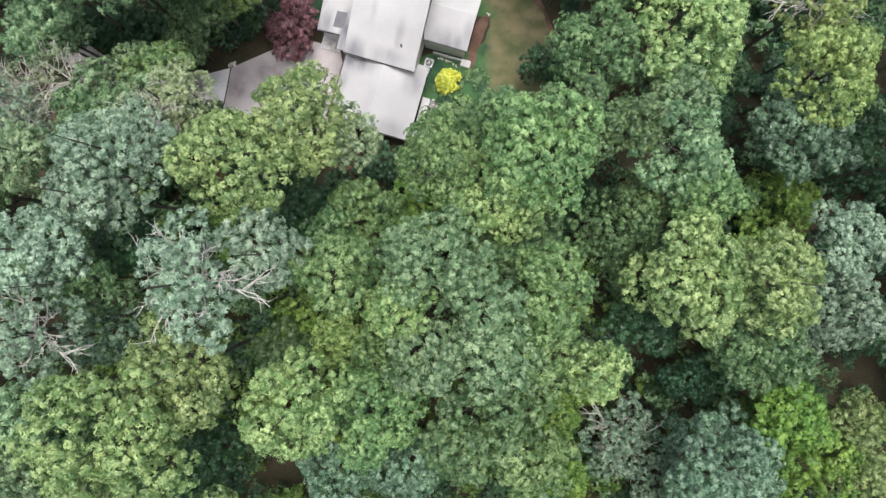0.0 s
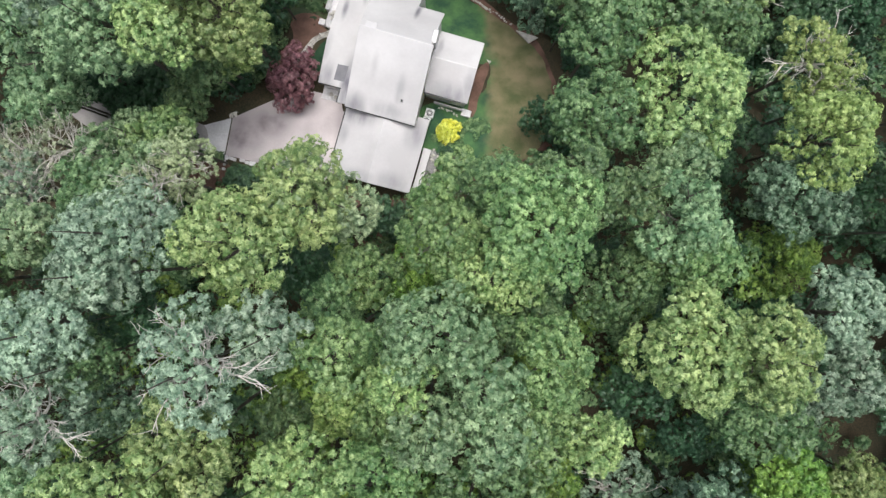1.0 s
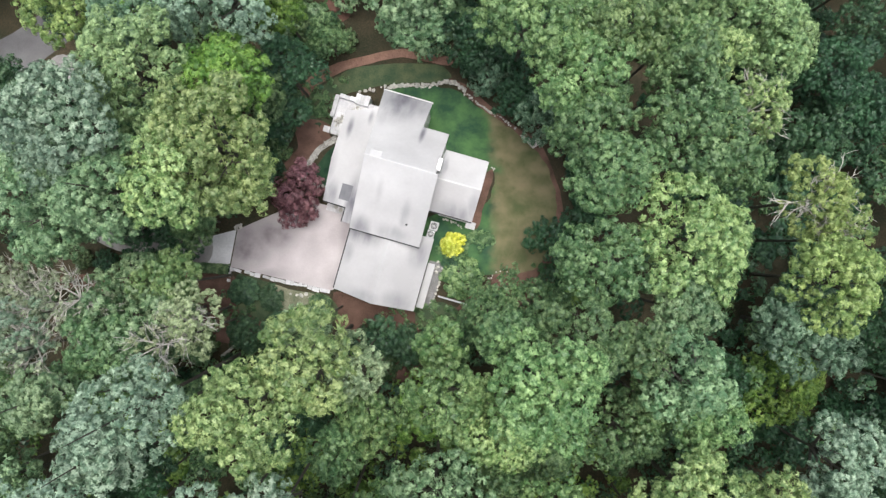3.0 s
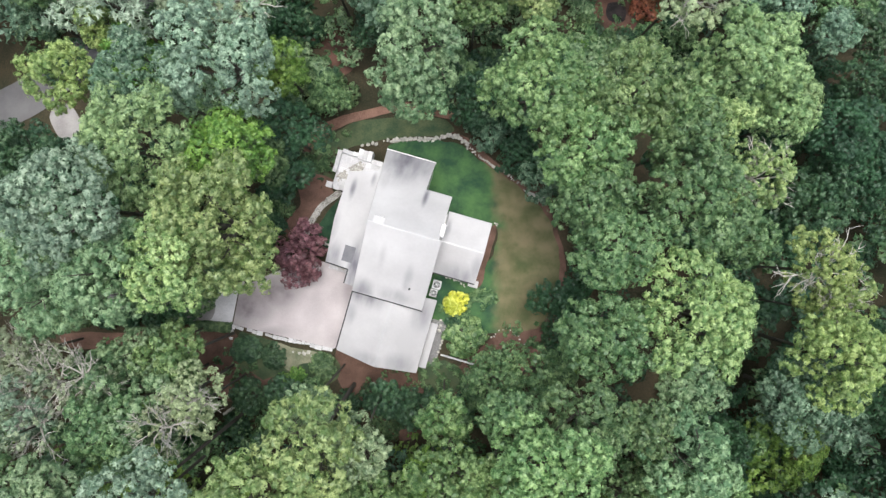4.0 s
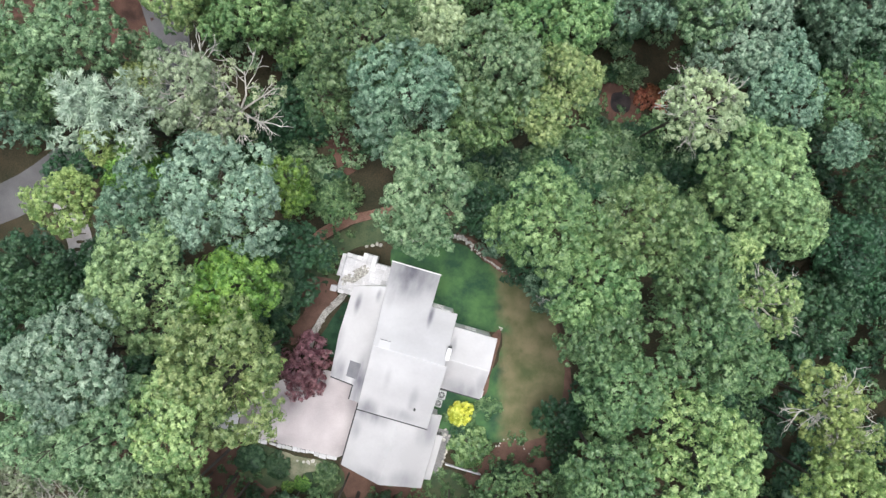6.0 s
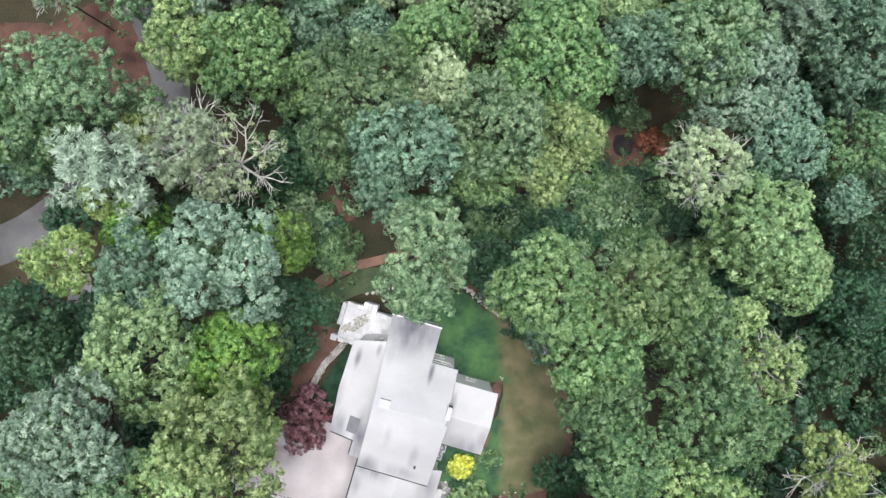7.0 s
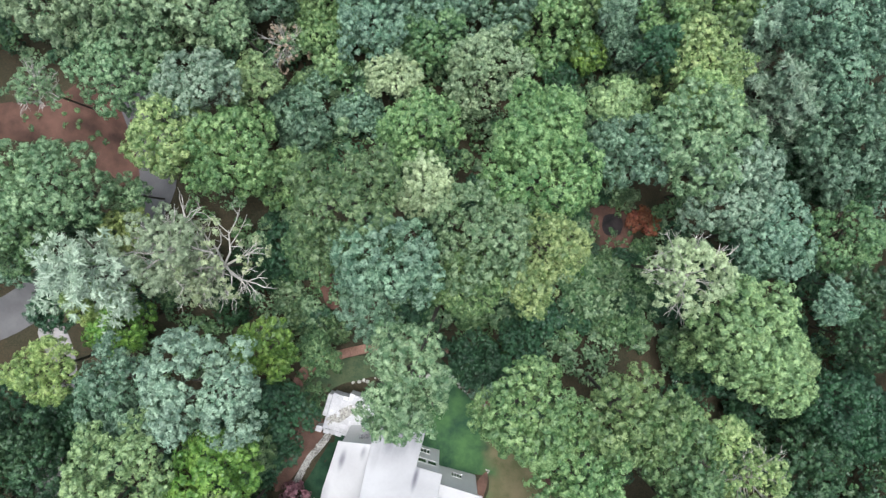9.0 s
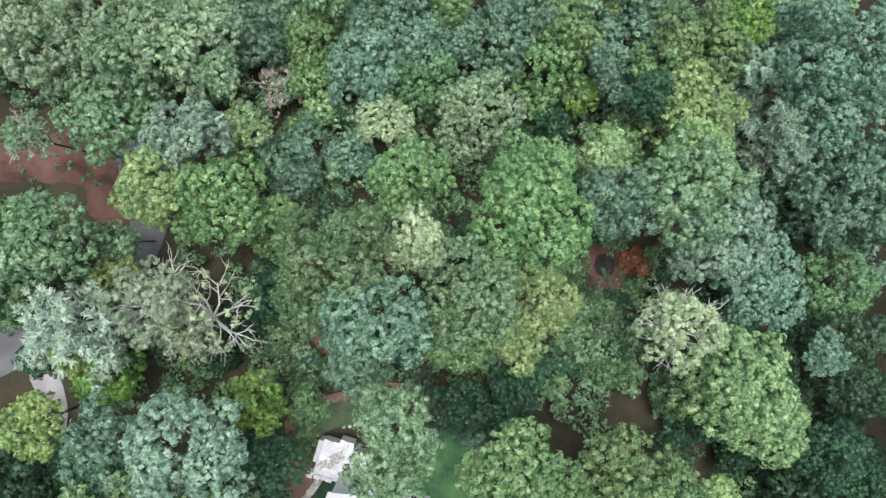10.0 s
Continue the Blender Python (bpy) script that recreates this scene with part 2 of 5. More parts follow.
def darken_spots(m, spots, dark, along=(1.25, 0.42, 0.42)):
    """Darker patches on a surface: each a soft spot (x, y, half width, half depth, strength) of its own plan, broken up
    into streaks.
    """
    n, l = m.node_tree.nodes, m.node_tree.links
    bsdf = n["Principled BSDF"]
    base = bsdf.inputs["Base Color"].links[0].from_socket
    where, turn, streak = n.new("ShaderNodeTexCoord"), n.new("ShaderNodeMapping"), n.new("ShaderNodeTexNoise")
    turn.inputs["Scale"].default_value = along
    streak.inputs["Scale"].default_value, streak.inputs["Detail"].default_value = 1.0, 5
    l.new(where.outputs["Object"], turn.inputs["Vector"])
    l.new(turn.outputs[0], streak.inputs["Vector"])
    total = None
    for u, v, wide, deep, strength in spots:
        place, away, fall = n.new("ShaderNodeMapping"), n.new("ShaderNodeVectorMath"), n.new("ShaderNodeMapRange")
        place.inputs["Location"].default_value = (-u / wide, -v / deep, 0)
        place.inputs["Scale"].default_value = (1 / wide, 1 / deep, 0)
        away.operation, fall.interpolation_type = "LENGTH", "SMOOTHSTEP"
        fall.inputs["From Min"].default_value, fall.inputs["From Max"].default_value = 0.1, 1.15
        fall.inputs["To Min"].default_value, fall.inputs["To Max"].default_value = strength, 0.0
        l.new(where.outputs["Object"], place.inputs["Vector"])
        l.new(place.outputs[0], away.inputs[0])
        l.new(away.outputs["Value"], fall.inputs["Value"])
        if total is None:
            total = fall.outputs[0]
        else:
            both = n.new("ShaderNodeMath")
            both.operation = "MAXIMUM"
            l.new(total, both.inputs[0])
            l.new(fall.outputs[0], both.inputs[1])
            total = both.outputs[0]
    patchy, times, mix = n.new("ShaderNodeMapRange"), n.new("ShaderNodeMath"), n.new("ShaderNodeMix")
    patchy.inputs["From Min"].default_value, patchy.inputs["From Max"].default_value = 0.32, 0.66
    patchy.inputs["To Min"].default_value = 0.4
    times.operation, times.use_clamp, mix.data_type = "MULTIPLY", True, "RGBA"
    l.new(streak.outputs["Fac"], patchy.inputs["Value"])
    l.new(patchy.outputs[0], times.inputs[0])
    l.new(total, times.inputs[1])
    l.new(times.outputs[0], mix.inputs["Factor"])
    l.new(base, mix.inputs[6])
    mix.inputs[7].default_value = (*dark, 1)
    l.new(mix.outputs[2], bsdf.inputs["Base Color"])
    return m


def stain_shade_roof(name, spots, light=1.0, dark=(0.145, 0.14, 0.17)):
    """White roofing with grey weather stains that run down its slope, plus shade and reflections painted into the same
    grey.
    """
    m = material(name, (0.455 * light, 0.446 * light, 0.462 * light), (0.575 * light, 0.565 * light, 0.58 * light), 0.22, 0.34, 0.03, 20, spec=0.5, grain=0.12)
    return darken_spots(m, spots, dark)


darken_spots(CONCRETE, [(-18.6, 15.0, 3.0, 2.8, 1.0), (-16.2, 16.2, 3.0, 1.9, 0.95), (-13.5, 17.6, 2.6, 1.2, 0.7), (-9.4, 16.0, 1.0, 2.8, 0.55), (-16.5, 12.6, 2.8, 0.8, 0.5), (-12.6, 14.5, 1.4, 1.8, 0.3)], (0.16, 0.135, 0.15), (0.7, 0.7, 0.7))
# Spots at the main eave, its walls and the wing's south slope paint shade.
NORTH_ROOF = stain_shade_roof("stain_shade_roof_north", [(1.3, 17.9, 2.6, 2.8, 1.00), (3.2, 17.6, 1.0, 1.8, 0.68), (3.9, 15.0, 0.3, 1.2, 0.94), (0.2, 16.4, 0.5, 2.0, 0.54)])
WEST_ROOF = stain_shade_roof("stain_shade_roof_west", [(-2.4, 7.4, 1.6, 2.4, 0.74), (-0.5, 7.4, 0.9, 3.6, 1.00), (-2.5, 14.0, 0.35, 1.2, 1.00), (-3.2, 10.0, 0.5, 2.5, 0.47), (-0.9, 15.2, 0.3, 0.8, 0.94)])
GARAGE_ROOF = stain_shade_roof("stain_shade_roof_garage", [(1.2, 5.2, 2.2, 1.3, 0.81), (0.3, 3.6, 0.7, 1.4, 0.5), (6.4, 4.9, 1.2, 1.5, 0.61), (5.6, 0.4, 1.6, 1.2, 0.54), (2.6, 0.2, 1.8, 0.8, 0.47)], 0.96)
MAIN_ROOF = stain_shade_roof("stain_shade_roof_main", [(0.9, 5.9, 1.3, 1.3, 0.81), (3.6, 6.1, 2.2, 0.9, 0.47), (4.4, 7.9, 0.5, 1.4, 0.54), (1.9, 9.0, 0.4, 1.5, 0.27)])
WING_ROOF = stain_shade_roof("stain_shade_roof_wing", [(8.4, 9.2, 2.4, 1.4, 0.68), (9.7, 10.0, 0.7, 1.8, 0.54), (6.5, 12.9, 0.3, 0.9, 0.68)])
TRIM = material("white_trim_paint", (0.72, 0.72, 0.71), (0.84, 0.84, 0.82), 1.0, 0.5, 0.05)
WALL = material("white_siding_paint", (0.82, 0.815, 0.81), (0.88, 0.875, 0.87), 0.8, 0.6, 0.08)
DARK = material("dark_metal", (0.025, 0.025, 0.028), (0.06, 0.06, 0.065), 5, 0.5, 0.1)
SLATE = material("slate_grey_cover", (0.15, 0.15, 0.17), (0.20, 0.20, 0.22), 2, 0.6, 0.1)
IVY = material("dark_ivy", (0.012, 0.04, 0.022), (0.035, 0.085, 0.045), 1.5, 0.9, 0.8, 12)
GREY = material("grey_metal", (0.30, 0.31, 0.32), (0.45, 0.46, 0.47), 5, 0.45, 0.1, metal=0.4)
STONE = material("pale_field_stone", (0.38, 0.36, 0.33), (0.66, 0.64, 0.60), 1.6, 0.85, 0.5, random_tint=0.2)
ASH = material("burnt_ash", (0.010, 0.010, 0.012), (0.045, 0.036, 0.036), 1.5, 0.95, 0.6)
GLASS = bpy.data.materials.new("window_glass")
GLASS.use_nodes = True
_g = GLASS.node_tree.nodes["Principled BSDF"]
_g.inputs["Base Color"].default_value, _g.inputs["Roughness"].default_value = (0.02, 0.025, 0.03, 1), 0.05
_g.inputs["Specular IOR Level"].default_value = 0.8


# ---- building helpers ----
def part(name, bm, mat, parent=None, label=""):
    me = bpy.data.meshes.new(name)
    bm.to_mesh(me)
    bm.free()
    me.materials.append(mat)
    ob = new(name, me)
    if parent:
        ob.parent = parent
    return tagged(ob, label)


def empty(name, m=None, label="", category="", group="", kind=""):
    ob = new(name)
    ob.empty_display_size = 0.2
    if m is not None:
        ob.matrix_basis = m
    return tagged(ob, label, category, group, kind)


def box(bm, x0, x1, y0, y1, z0, z1, bevel=0.0):
    v = [bm.verts.new((x, y, z)) for z in (z0, z1) for x, y in ((x0, y0), (x1, y0), (x1, y1), (x0, y1))]
    faces = [bm.faces.new([v[i] for i in q]) for q in ((3, 2, 1, 0), (4, 5, 6, 7), (0, 1, 5, 4), (1, 2, 6, 5), (2, 3, 7, 6), (3, 0, 4, 7))]
    if bevel:
        bmesh.ops.bevel(bm, geom=list({e for f in faces for e in f.edges}), offset=bevel, segments=1, affect="EDGES")
    return bm


def slab(bm, top, thick):
    """A solid plate: the corners of its upper face, and its thickness straight down."""
    up = [bm.verts.new(p) for p in top]
    dn = [bm.verts.new((p[0], p[1], p[2] - thick)) for p in top]
    n = len(top)
    bm.faces.new(up)
    bm.faces.new(dn[::-1])
    for i in range(n):
        bm.faces.new((up[i], dn[i], dn[(i + 1) % n], up[(i + 1) % n]))
    return bm


def tube(bm, points, radii, sides=6):
    """A tapered limb along points."""
    rings = []
    for i, p in enumerate(points):
        p = Vector(p)
        d = Vector(points[min(i + 1, len(points) - 1)]) - Vector(points[max(i - 1, 0)])
        q = d.normalized().to_track_quat("Z", "Y")
        rings.append([bm.verts.new(p + q @ Vector((radii[i] * math.cos(2 * math.pi * k / sides), radii[i] * math.sin(2 * math.pi * k / sides), 0))) for k in range(sides)])
    for a, b in zip(rings, rings[1:]):
        for k in range(sides):
            bm.faces.new((a[k], a[(k + 1) % sides], b[(k + 1) % sides], b[k]))
    bm.faces.new(rings[0][::-1])
    bm.faces.new(rings[-1])
    return bm


def ease(a, b, v):
    t = min(1.0, max(0.0, (v - a) / (b - a)))
    return t * t * (3 - 2 * t)


# ---- the hillside ----
def ground_height(x, y):
    """A terrace for house and drive, falling away to the north and more steeply to the north-east."""
    south = 0.2 + 0.06 * max(0.0, 9.0 - y)
    east = -5.0 * ease(15, 28, y) - 8.4 * ease(30, 48, y) - 7.0 * ease(48, 80, y)
    west = -5.2 * ease(20, 32, y) - 4.2 * ease(32, 58, y) - 5.0 * ease(58, 90, y)
    k = ease(-8, 6, x)
    z = south + east * k + west * (1 - k) - 6.0 * ease(14, 40, x) * ease(0, 30, y) - 5.5 * ease(-26, -42, x) * ease(20, 34, y) * (1 - ease(34, 60, y))
    z -= 1.5 * (1 - ease(2.0, 3.9, math.hypot(x + 8.9, y - 26.9)))
    far = ease(60, 260, math.hypot(x, y - 25))
    wild = ease(16, 30, math.hypot(x, (y - 20) * 0.9))
    z += wild * 0.5 * (noise.noise((x * 0.08, y * 0.08, 0.3)) + 0.5 * noise.noise((x * 0.25, y * 0.25, 1.7)))
    return z * (1 - far) + far * (-14 + 3 * noise.noise((x * 0.01, y * 0.01, 5.0)))


def build_ground():
    def spread(n, near, far):
        s = np.linspace(-1, 1, n)
        return np.sign(s) * (near * np.abs(s) + (far - near) * np.abs(s) ** 7)
    xs, ys = spread(181, 70, 2200), spread(181, 70, 2200) + 25
    verts = [(x, y, ground_height(x, y)) for y in ys for x in xs]
    n = len(xs)
    faces = [(j * n + i, j * n + i + 1, (j + 1) * n + i + 1, (j + 1) * n + i) for j in range(n - 1) for i in range(n - 1)]
    me = bpy.data.meshes.new("ground")
    me.from_pydata(verts, [], faces)
    me.polygons.foreach_set("use_smooth", [True] * len(faces))
    me.materials.append(FLOOR)
    tagged(new("ground", me), "red-brown leaf litter on the forest floor hillside", "ground", kind="structure")


build_ground()


def rounded(points, steps=5):
    """A closed smooth outline through the points."""
    out, n = [], len(points)
    for i in range(n):
        p0, p1, p2, p3 = (Vector(points[(i + k) % n]) for k in (-1, 0, 1, 2))
        for s in range(steps):
            t = s / steps
            out.append(0.5 * ((2 * p1) + (p2 - p0) * t + (2 * p0 - 5 * p1 + 4 * p2 - p3) * t * t + (3 * p1 - p0 - 3 * p2 + p3) * t ** 3))
    return out


def sheet(name, outline, lift, mat, label, category, kind="structure", smooth=True, ragged=0.0, height=None, step=0.8):
    """A surface laid over the ground within an outline."""
    pts = rounded(outline) if smooth else [Vector(p) for p in outline]
    bm = bmesh.new()
    ring = []
    for p in pts:
        q = p + Vector((noise.noise((p.x, p.y, 0.0)), noise.noise((p.x, p.y, 7.0)))) * ragged
        ring.append(bm.verts.new((q.x, q.y, 0)))
    bm.faces.new(ring)
    x0, x1 = min(v.co.x for v in ring), max(v.co.x for v in ring)
    y0, y1 = min(v.co.y for v in ring), max(v.co.y for v in ring)
    for axis, a, b in ((0, x0, x1), (1, y0, y1)):
        for k in range(1, int((b - a) / step) + 1):
            co, no = [0, 0, 0], [0, 0, 0]
            co[axis], no[axis] = a + k * step, 1
            bmesh.ops.bisect_plane(bm, geom=bm.verts[:] + bm.edges[:] + bm.faces[:], plane_co=co, plane_no=no)
    bmesh.ops.triangulate(bm, faces=bm.faces[:])
    for v in bm.verts:
        v.co.z = (ground_height(v.co.x, v.co.y) if height is None else height) + lift
    bmesh.ops.recalc_face_normals(bm, faces=bm.faces[:])
    if bm.faces[:][0].normal.z < 0:
        bmesh.ops.reverse_faces(bm, faces=bm.faces[:])
    for f in bm.faces:
        f.smooth = True
    ob = part(name, bm, mat)
    return tagged(ob, label, category, kind=kind)


# ---- yard, drive and road ----
sheet("lawn", [(-6.1, 30.6), (-2.2, 31.0), (0.0, 30.9), (1.5, 30.2), (3.0, 28.9), (5.2, 27.6), (6.7, 26.4), (8.3, 24.8), (9.6, 23.0), (10.2, 19.8), (10.0, 17.5), (9.3, 14.9), (7.9, 12.9), (5.4, 12.6), (3.4, 12.4), (1.0, 11.6), (-1.0, 12.2), (-2.0, 14.0), (-2.2, 17.4), (0.4, 18.6), (3.6, 19.3), (4.4, 22.2), (2.2, 22.5), (-0.5, 23.5), (-3.2, 25.2), (-6.0, 28.0)],
      0.05, LAWN, "mown lawn, lush green tinted with shade by the house and worn brownish beyond", "lawn", ragged=0.22)
sheet("mulch_bed", [(1.1, 9.7), (3.6, 12.0), (5.2, 13.0), (8.2, 13.6), (9.8, 14.6), (10.4, 12.6), (9.2, 10.2), (8.1, 9.0), (5.5, 8.1), (2.6, 7.1), (0.0, 7.4)], 0.04, SOIL, "red-brown bark mulch bed", "mulch bed", ragged=0.35)
sheet("mulch_bed", [(-10.5, 10.9), (-7.3, 9.9), (-2.9, 9.2), (2.1, 9.4), (2.6, 7.1), (-1.0, 4.3), (-5.2, 2.7), (-8.3, 6.3), (-10.2, 7.6)], 0.04, SOIL, "red-brown bark mulch bed behind the garage", "mulch bed", ragged=0.25)
sheet("grass_patch", [(-2.9, 9.9), (-0.5, 9.9), (1.3, 8.8), (1.1, 7.4), (-1.5, 7.1), (-3.0, 8.3)], 0.08, GROUND_COVER, "small patch of rough grass at the garage corner", "grass", ragged=0.6)
sheet("mulch_bed", [(-14.4, 27.3), (-12.6, 27.5), (-11.3, 26.7), (-11.4, 25.6), (-12.2, 24.5), (-13.0, 23.6), (-13.9, 22.2), (-15.2, 21.5), (-15.4, 22.8), (-14.3, 24.5), (-14.7, 26.0)], 0.07, SOIL, "round red-brown mulch bed beside the patio", "mulch bed", ragged=0.15)
sheet("garden_path", [(-14.7, 30.4), (-13.9, 31.9), (-11.2, 33.4), (-8.4, 34.1), (-4.5, 34.9), (0.0, 34.2), (0.0, 33.2), (-4.5, 34.0), (-8.4, 33.2), (-10.9, 32.4), (-13.2, 31.0), (-14.0, 29.8)], 0.07, PATH, "curving red-brown mulch path at the wood's edge", "path", ragged=0.08)
sheet("ground_cover", [(-14.3, 30.0), (-12.9, 30.9), (-10.7, 32.3), (-7.8, 33.2), (-1.1, 33.3), (0.0, 31.7), (-5.6, 31.3), (-8.4, 30.7), (-10.9, 29.8), (-11.2, 27.2), (-13.2, 27.0), (-15.2, 26.8), (-15.4, 28.5)], 0.05, GROUND_COVER, "low green ground cover between path and patio", "ground cover", ragged=0.15)
sheet("mulch_strip", [(0.0, 31.9), (2.0, 31.1), (4.0, 29.3), (6.9, 26.9), (8.9, 25.5), (10.0, 23.0), (10.7, 19.8), (10.7, 16.7), (9.8, 15.7), (10.1, 19.8), (9.5, 23.0), (8.0, 24.8), (5.6, 26.8), (2.8, 29.2), (1.2, 30.8)], 0.04, SOIL, "strip of red-brown mulch round the lawn", "mulch bed", ragged=0.1)
sheet("grass_patch", [(-19.6, 12.5), (-16.7, 11.8), (-13.6, 11.0), (-11.0, 10.5), (-10.4, 8.4), (-12.5, 7.6), (-16.7, 8.4), (-19.6, 9.4)], 0.06, GROUND_COVER, "patchy green planting below the drive", "grass", ragged=0.5)
sheet("dry_grass", [(-16.3, 11.6), (-14.3, 11.1), (-12.2, 10.7), (-12.5, 9.9), (-13.9, 9.4), (-14.8, 8.9), (-15.7, 9.8)], 0.09, DRY_GRASS, "worn patch of pale dry grass below the drive", "grass", ragged=0.35)
sheet("mulch_bed", [(-22.8, 12.5), (-19.9, 12.5), (-19.6, 9.4), (-16.7, 8.4), (-17.2, 6.3), (-20.9, 6.3), (-23.0, 8.3)], 0.04, SOIL, "red-brown mulch bed below the drive", "mulch bed", ragged=0.25)
sheet("mulch_bed", [(-35.7, 12.5), (-28.8, 12.6), (-23.0, 12.8), (-22.8, 9.4), (-26.2, 9.9), (-31.4, 10.9), (-35.1, 11.2)], 0.05, SOIL, "red-brown bare bank beside the drive", "mulch bed", ragged=0.25)
sheet("ivy_bed", [(-10.2, 26.2), (-10.9, 24.9), (-11.9, 23.2), (-12.8, 21.6), (-12.3, 20.8), (-10.9, 20.4), (-10.2, 22.6), (-9.4, 25.6)], 0.09, IVY, "dark green ivy bed against the house", "garden bed", ragged=0.1)
sheet("bare_soil", [(15.3, 47.3), (15.9, 48.9), (17.8, 49.5), (19.7, 49.2), (21.3, 47.7), (20.6, 45.5), (20.2, 43.3), (18.9, 42.2), (16.2, 42.0), (15.5, 43.3), (16.9, 45.0), (15.9, 46.1)], 0.06, SHADED_SOIL, "bare red-brown soil in a forest clearing", "soil", ragged=0.6)
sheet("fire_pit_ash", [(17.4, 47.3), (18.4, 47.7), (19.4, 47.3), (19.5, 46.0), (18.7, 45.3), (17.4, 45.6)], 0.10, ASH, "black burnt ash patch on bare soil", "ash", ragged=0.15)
sheet("bare_soil", [(8.1, 38.2), (9.6, 38.8), (12.1, 38.3), (12.9, 36.9), (11.3, 35.8), (9.1, 36.0)], 0.06, SHADED_SOIL, "bare reddish soil among the shrubs", "soil", ragged=0.7)
sheet("bare_soil", [(-15.3, 42.4), (-12.5, 42.7), (-10.4, 40.6), (-10.0, 38.1), (-11.4, 37.8), (-12.6, 40.1)], 0.06, SHADED_SOIL, "bare reddish soil between the trees", "soil", ragged=0.3)
sheet("bare_soil", [(-53.0, 57.8), (-47.0, 58.3), (-44.0, 58.4), (-41.1, 58.8), (-38.1, 60.5), (-34.6, 61.0), (-32.4, 58.5), (-31.5, 55.0), (-31.5, 50.5), (-34.0, 50.0), (-36.5, 51.5), (-37.0, 54.0), (-41.2, 54.6), (-47.2, 54.6), (-53.0, 55.0)], 0.06, SHADED_SOIL, "bare reddish soil beside the road", "soil", ragged=0.4)


def ribbon(points, width):
    """The outline of a lane of that width along points."""
    left, right = [], []
    for i, p in enumerate(points):
        d = (Vector(points[min(i + 1, len(points) - 1)]) - Vector(points[max(i - 1, 0)])).normalized()
        n = Vector((-d.y, d.x)) * width / 2
        left.append(tuple(Vector(p) + n))
        right.append(tuple(Vector(p) - n))
    return left + right[::-1]


sheet("road", ribbon([(-90, 29), (-62, 32), (-48, 35.3), (-40, 40.5), (-32.2, 45.5), (-29.7, 50), (-30.6, 55), (-32.8, 60.5), (-38, 70), (-45, 90)], 4.2), 0.08, ASPHALT, "worn grey asphalt road through the woods", "road", step=2.0)
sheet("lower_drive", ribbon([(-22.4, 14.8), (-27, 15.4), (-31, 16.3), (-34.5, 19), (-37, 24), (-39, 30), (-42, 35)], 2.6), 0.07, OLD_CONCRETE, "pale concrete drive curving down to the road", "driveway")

HOUSE_X, HOUSE_Y, HOUSE_TURN = -10.0, 11.45, -16.0
PLAN = pose(HOUSE_X, HOUSE_Y, 0, 0, 0, HOUSE_TURN)


def plan(u, v, z=0.0):
    return PLAN @ Vector((u, v, z))


def plan2(u, v):
    p = plan(u, v)
    return (p.x, p.y)


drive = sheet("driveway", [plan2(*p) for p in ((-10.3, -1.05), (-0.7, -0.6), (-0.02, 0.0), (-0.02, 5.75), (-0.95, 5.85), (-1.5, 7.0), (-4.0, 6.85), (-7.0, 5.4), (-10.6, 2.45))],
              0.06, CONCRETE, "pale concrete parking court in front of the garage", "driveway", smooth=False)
sheet("drive_apron", [plan2(*p) for p in ((-13.2, -1.35), (-10.4, -1.05), (-10.7, 2.4), (-13.2, 0.95))], 0.06, PAVING, "lighter concrete apron at the drive's end", "driveway", smooth=False)


def stone_mesh(seed, squat=0.6):
    rnd = random.Random(seed)
    bm = bmesh.new()
    bmesh.ops.create_icosphere(bm, subdivisions=1, radius=0.5)
    for v in bm.verts:
        v.co *= 0.8 + 0.4 * rnd.random()
        v.co.z *= squat
    me = bpy.data.meshes.new("stone")
    bm.to_mesh(me)
    bm.free()
    me.materials.append(STONE)
    return me


STONES = [stone_mesh(k) for k in range(6)]


def stone_row(name, label, category, line, size, count, rows=1, spread_by=0.15, seed=1, floor=None):
    rnd = random.Random(seed)
    owner = empty(name, None, label, category)
    pts = [Vector(p) for p in line]
    lengths = [(b - a).length for a, b in zip(pts, pts[1:])]
    total = sum(lengths)
    for k in range(count):
        d = (k + 0.5 * rnd.random()) / count * total
        i = 0
        while i < len(lengths) - 1 and d > lengths[i]:
            d -= lengths[i]
            i += 1
        p = pts[i].lerp(pts[i + 1], d / lengths[i])
        for r in range(rows):
            s = size * (0.6 + 0.7 * rnd.random())
            q = p + Vector((rnd.uniform(-1, 1), rnd.uniform(-1, 1))) * spread_by
            ob = new("stone", rnd.choice(STONES))
            ob.parent = owner
            ob.matrix_basis = pose(q.x, q.y, (ground_height(q.x, q.y) if floor is None else floor) + 0.08 + 0.12 * r, 0, 0, rnd.uniform(0, 360)) @ Matrix.Diagonal((s, s * 0.8, s, 1))
    return owner


stone_row("stone_wall", "low dry-laid wall of pale field stones on the lawn's edge", "stone wall",
          [(-5.9, 31.0), (-3.9, 31.2), (-1.9, 31.1), (-0.1, 31.5), (0.9, 31.3), (1.7, 30.5)], 0.33, 62, 2, 0.16)
stone_row("stone_edging", "scattered pale boulders edging the lawn", "stone edging", [(1.7, 30.4), (2.6, 29.6), (3.4, 28.9), (4.5, 28.3), (5.4, 27.8), (6.8, 26.7)], 0.27, 30, 1, 0.12, 2)
stone_row("stone_edging", "loose pale stones beside the patio", "stone edging", [(-8.8, 30.5), (-7.3, 30.8), (-6.0, 31.0)], 0.38, 6, 1, 0.15, 3)
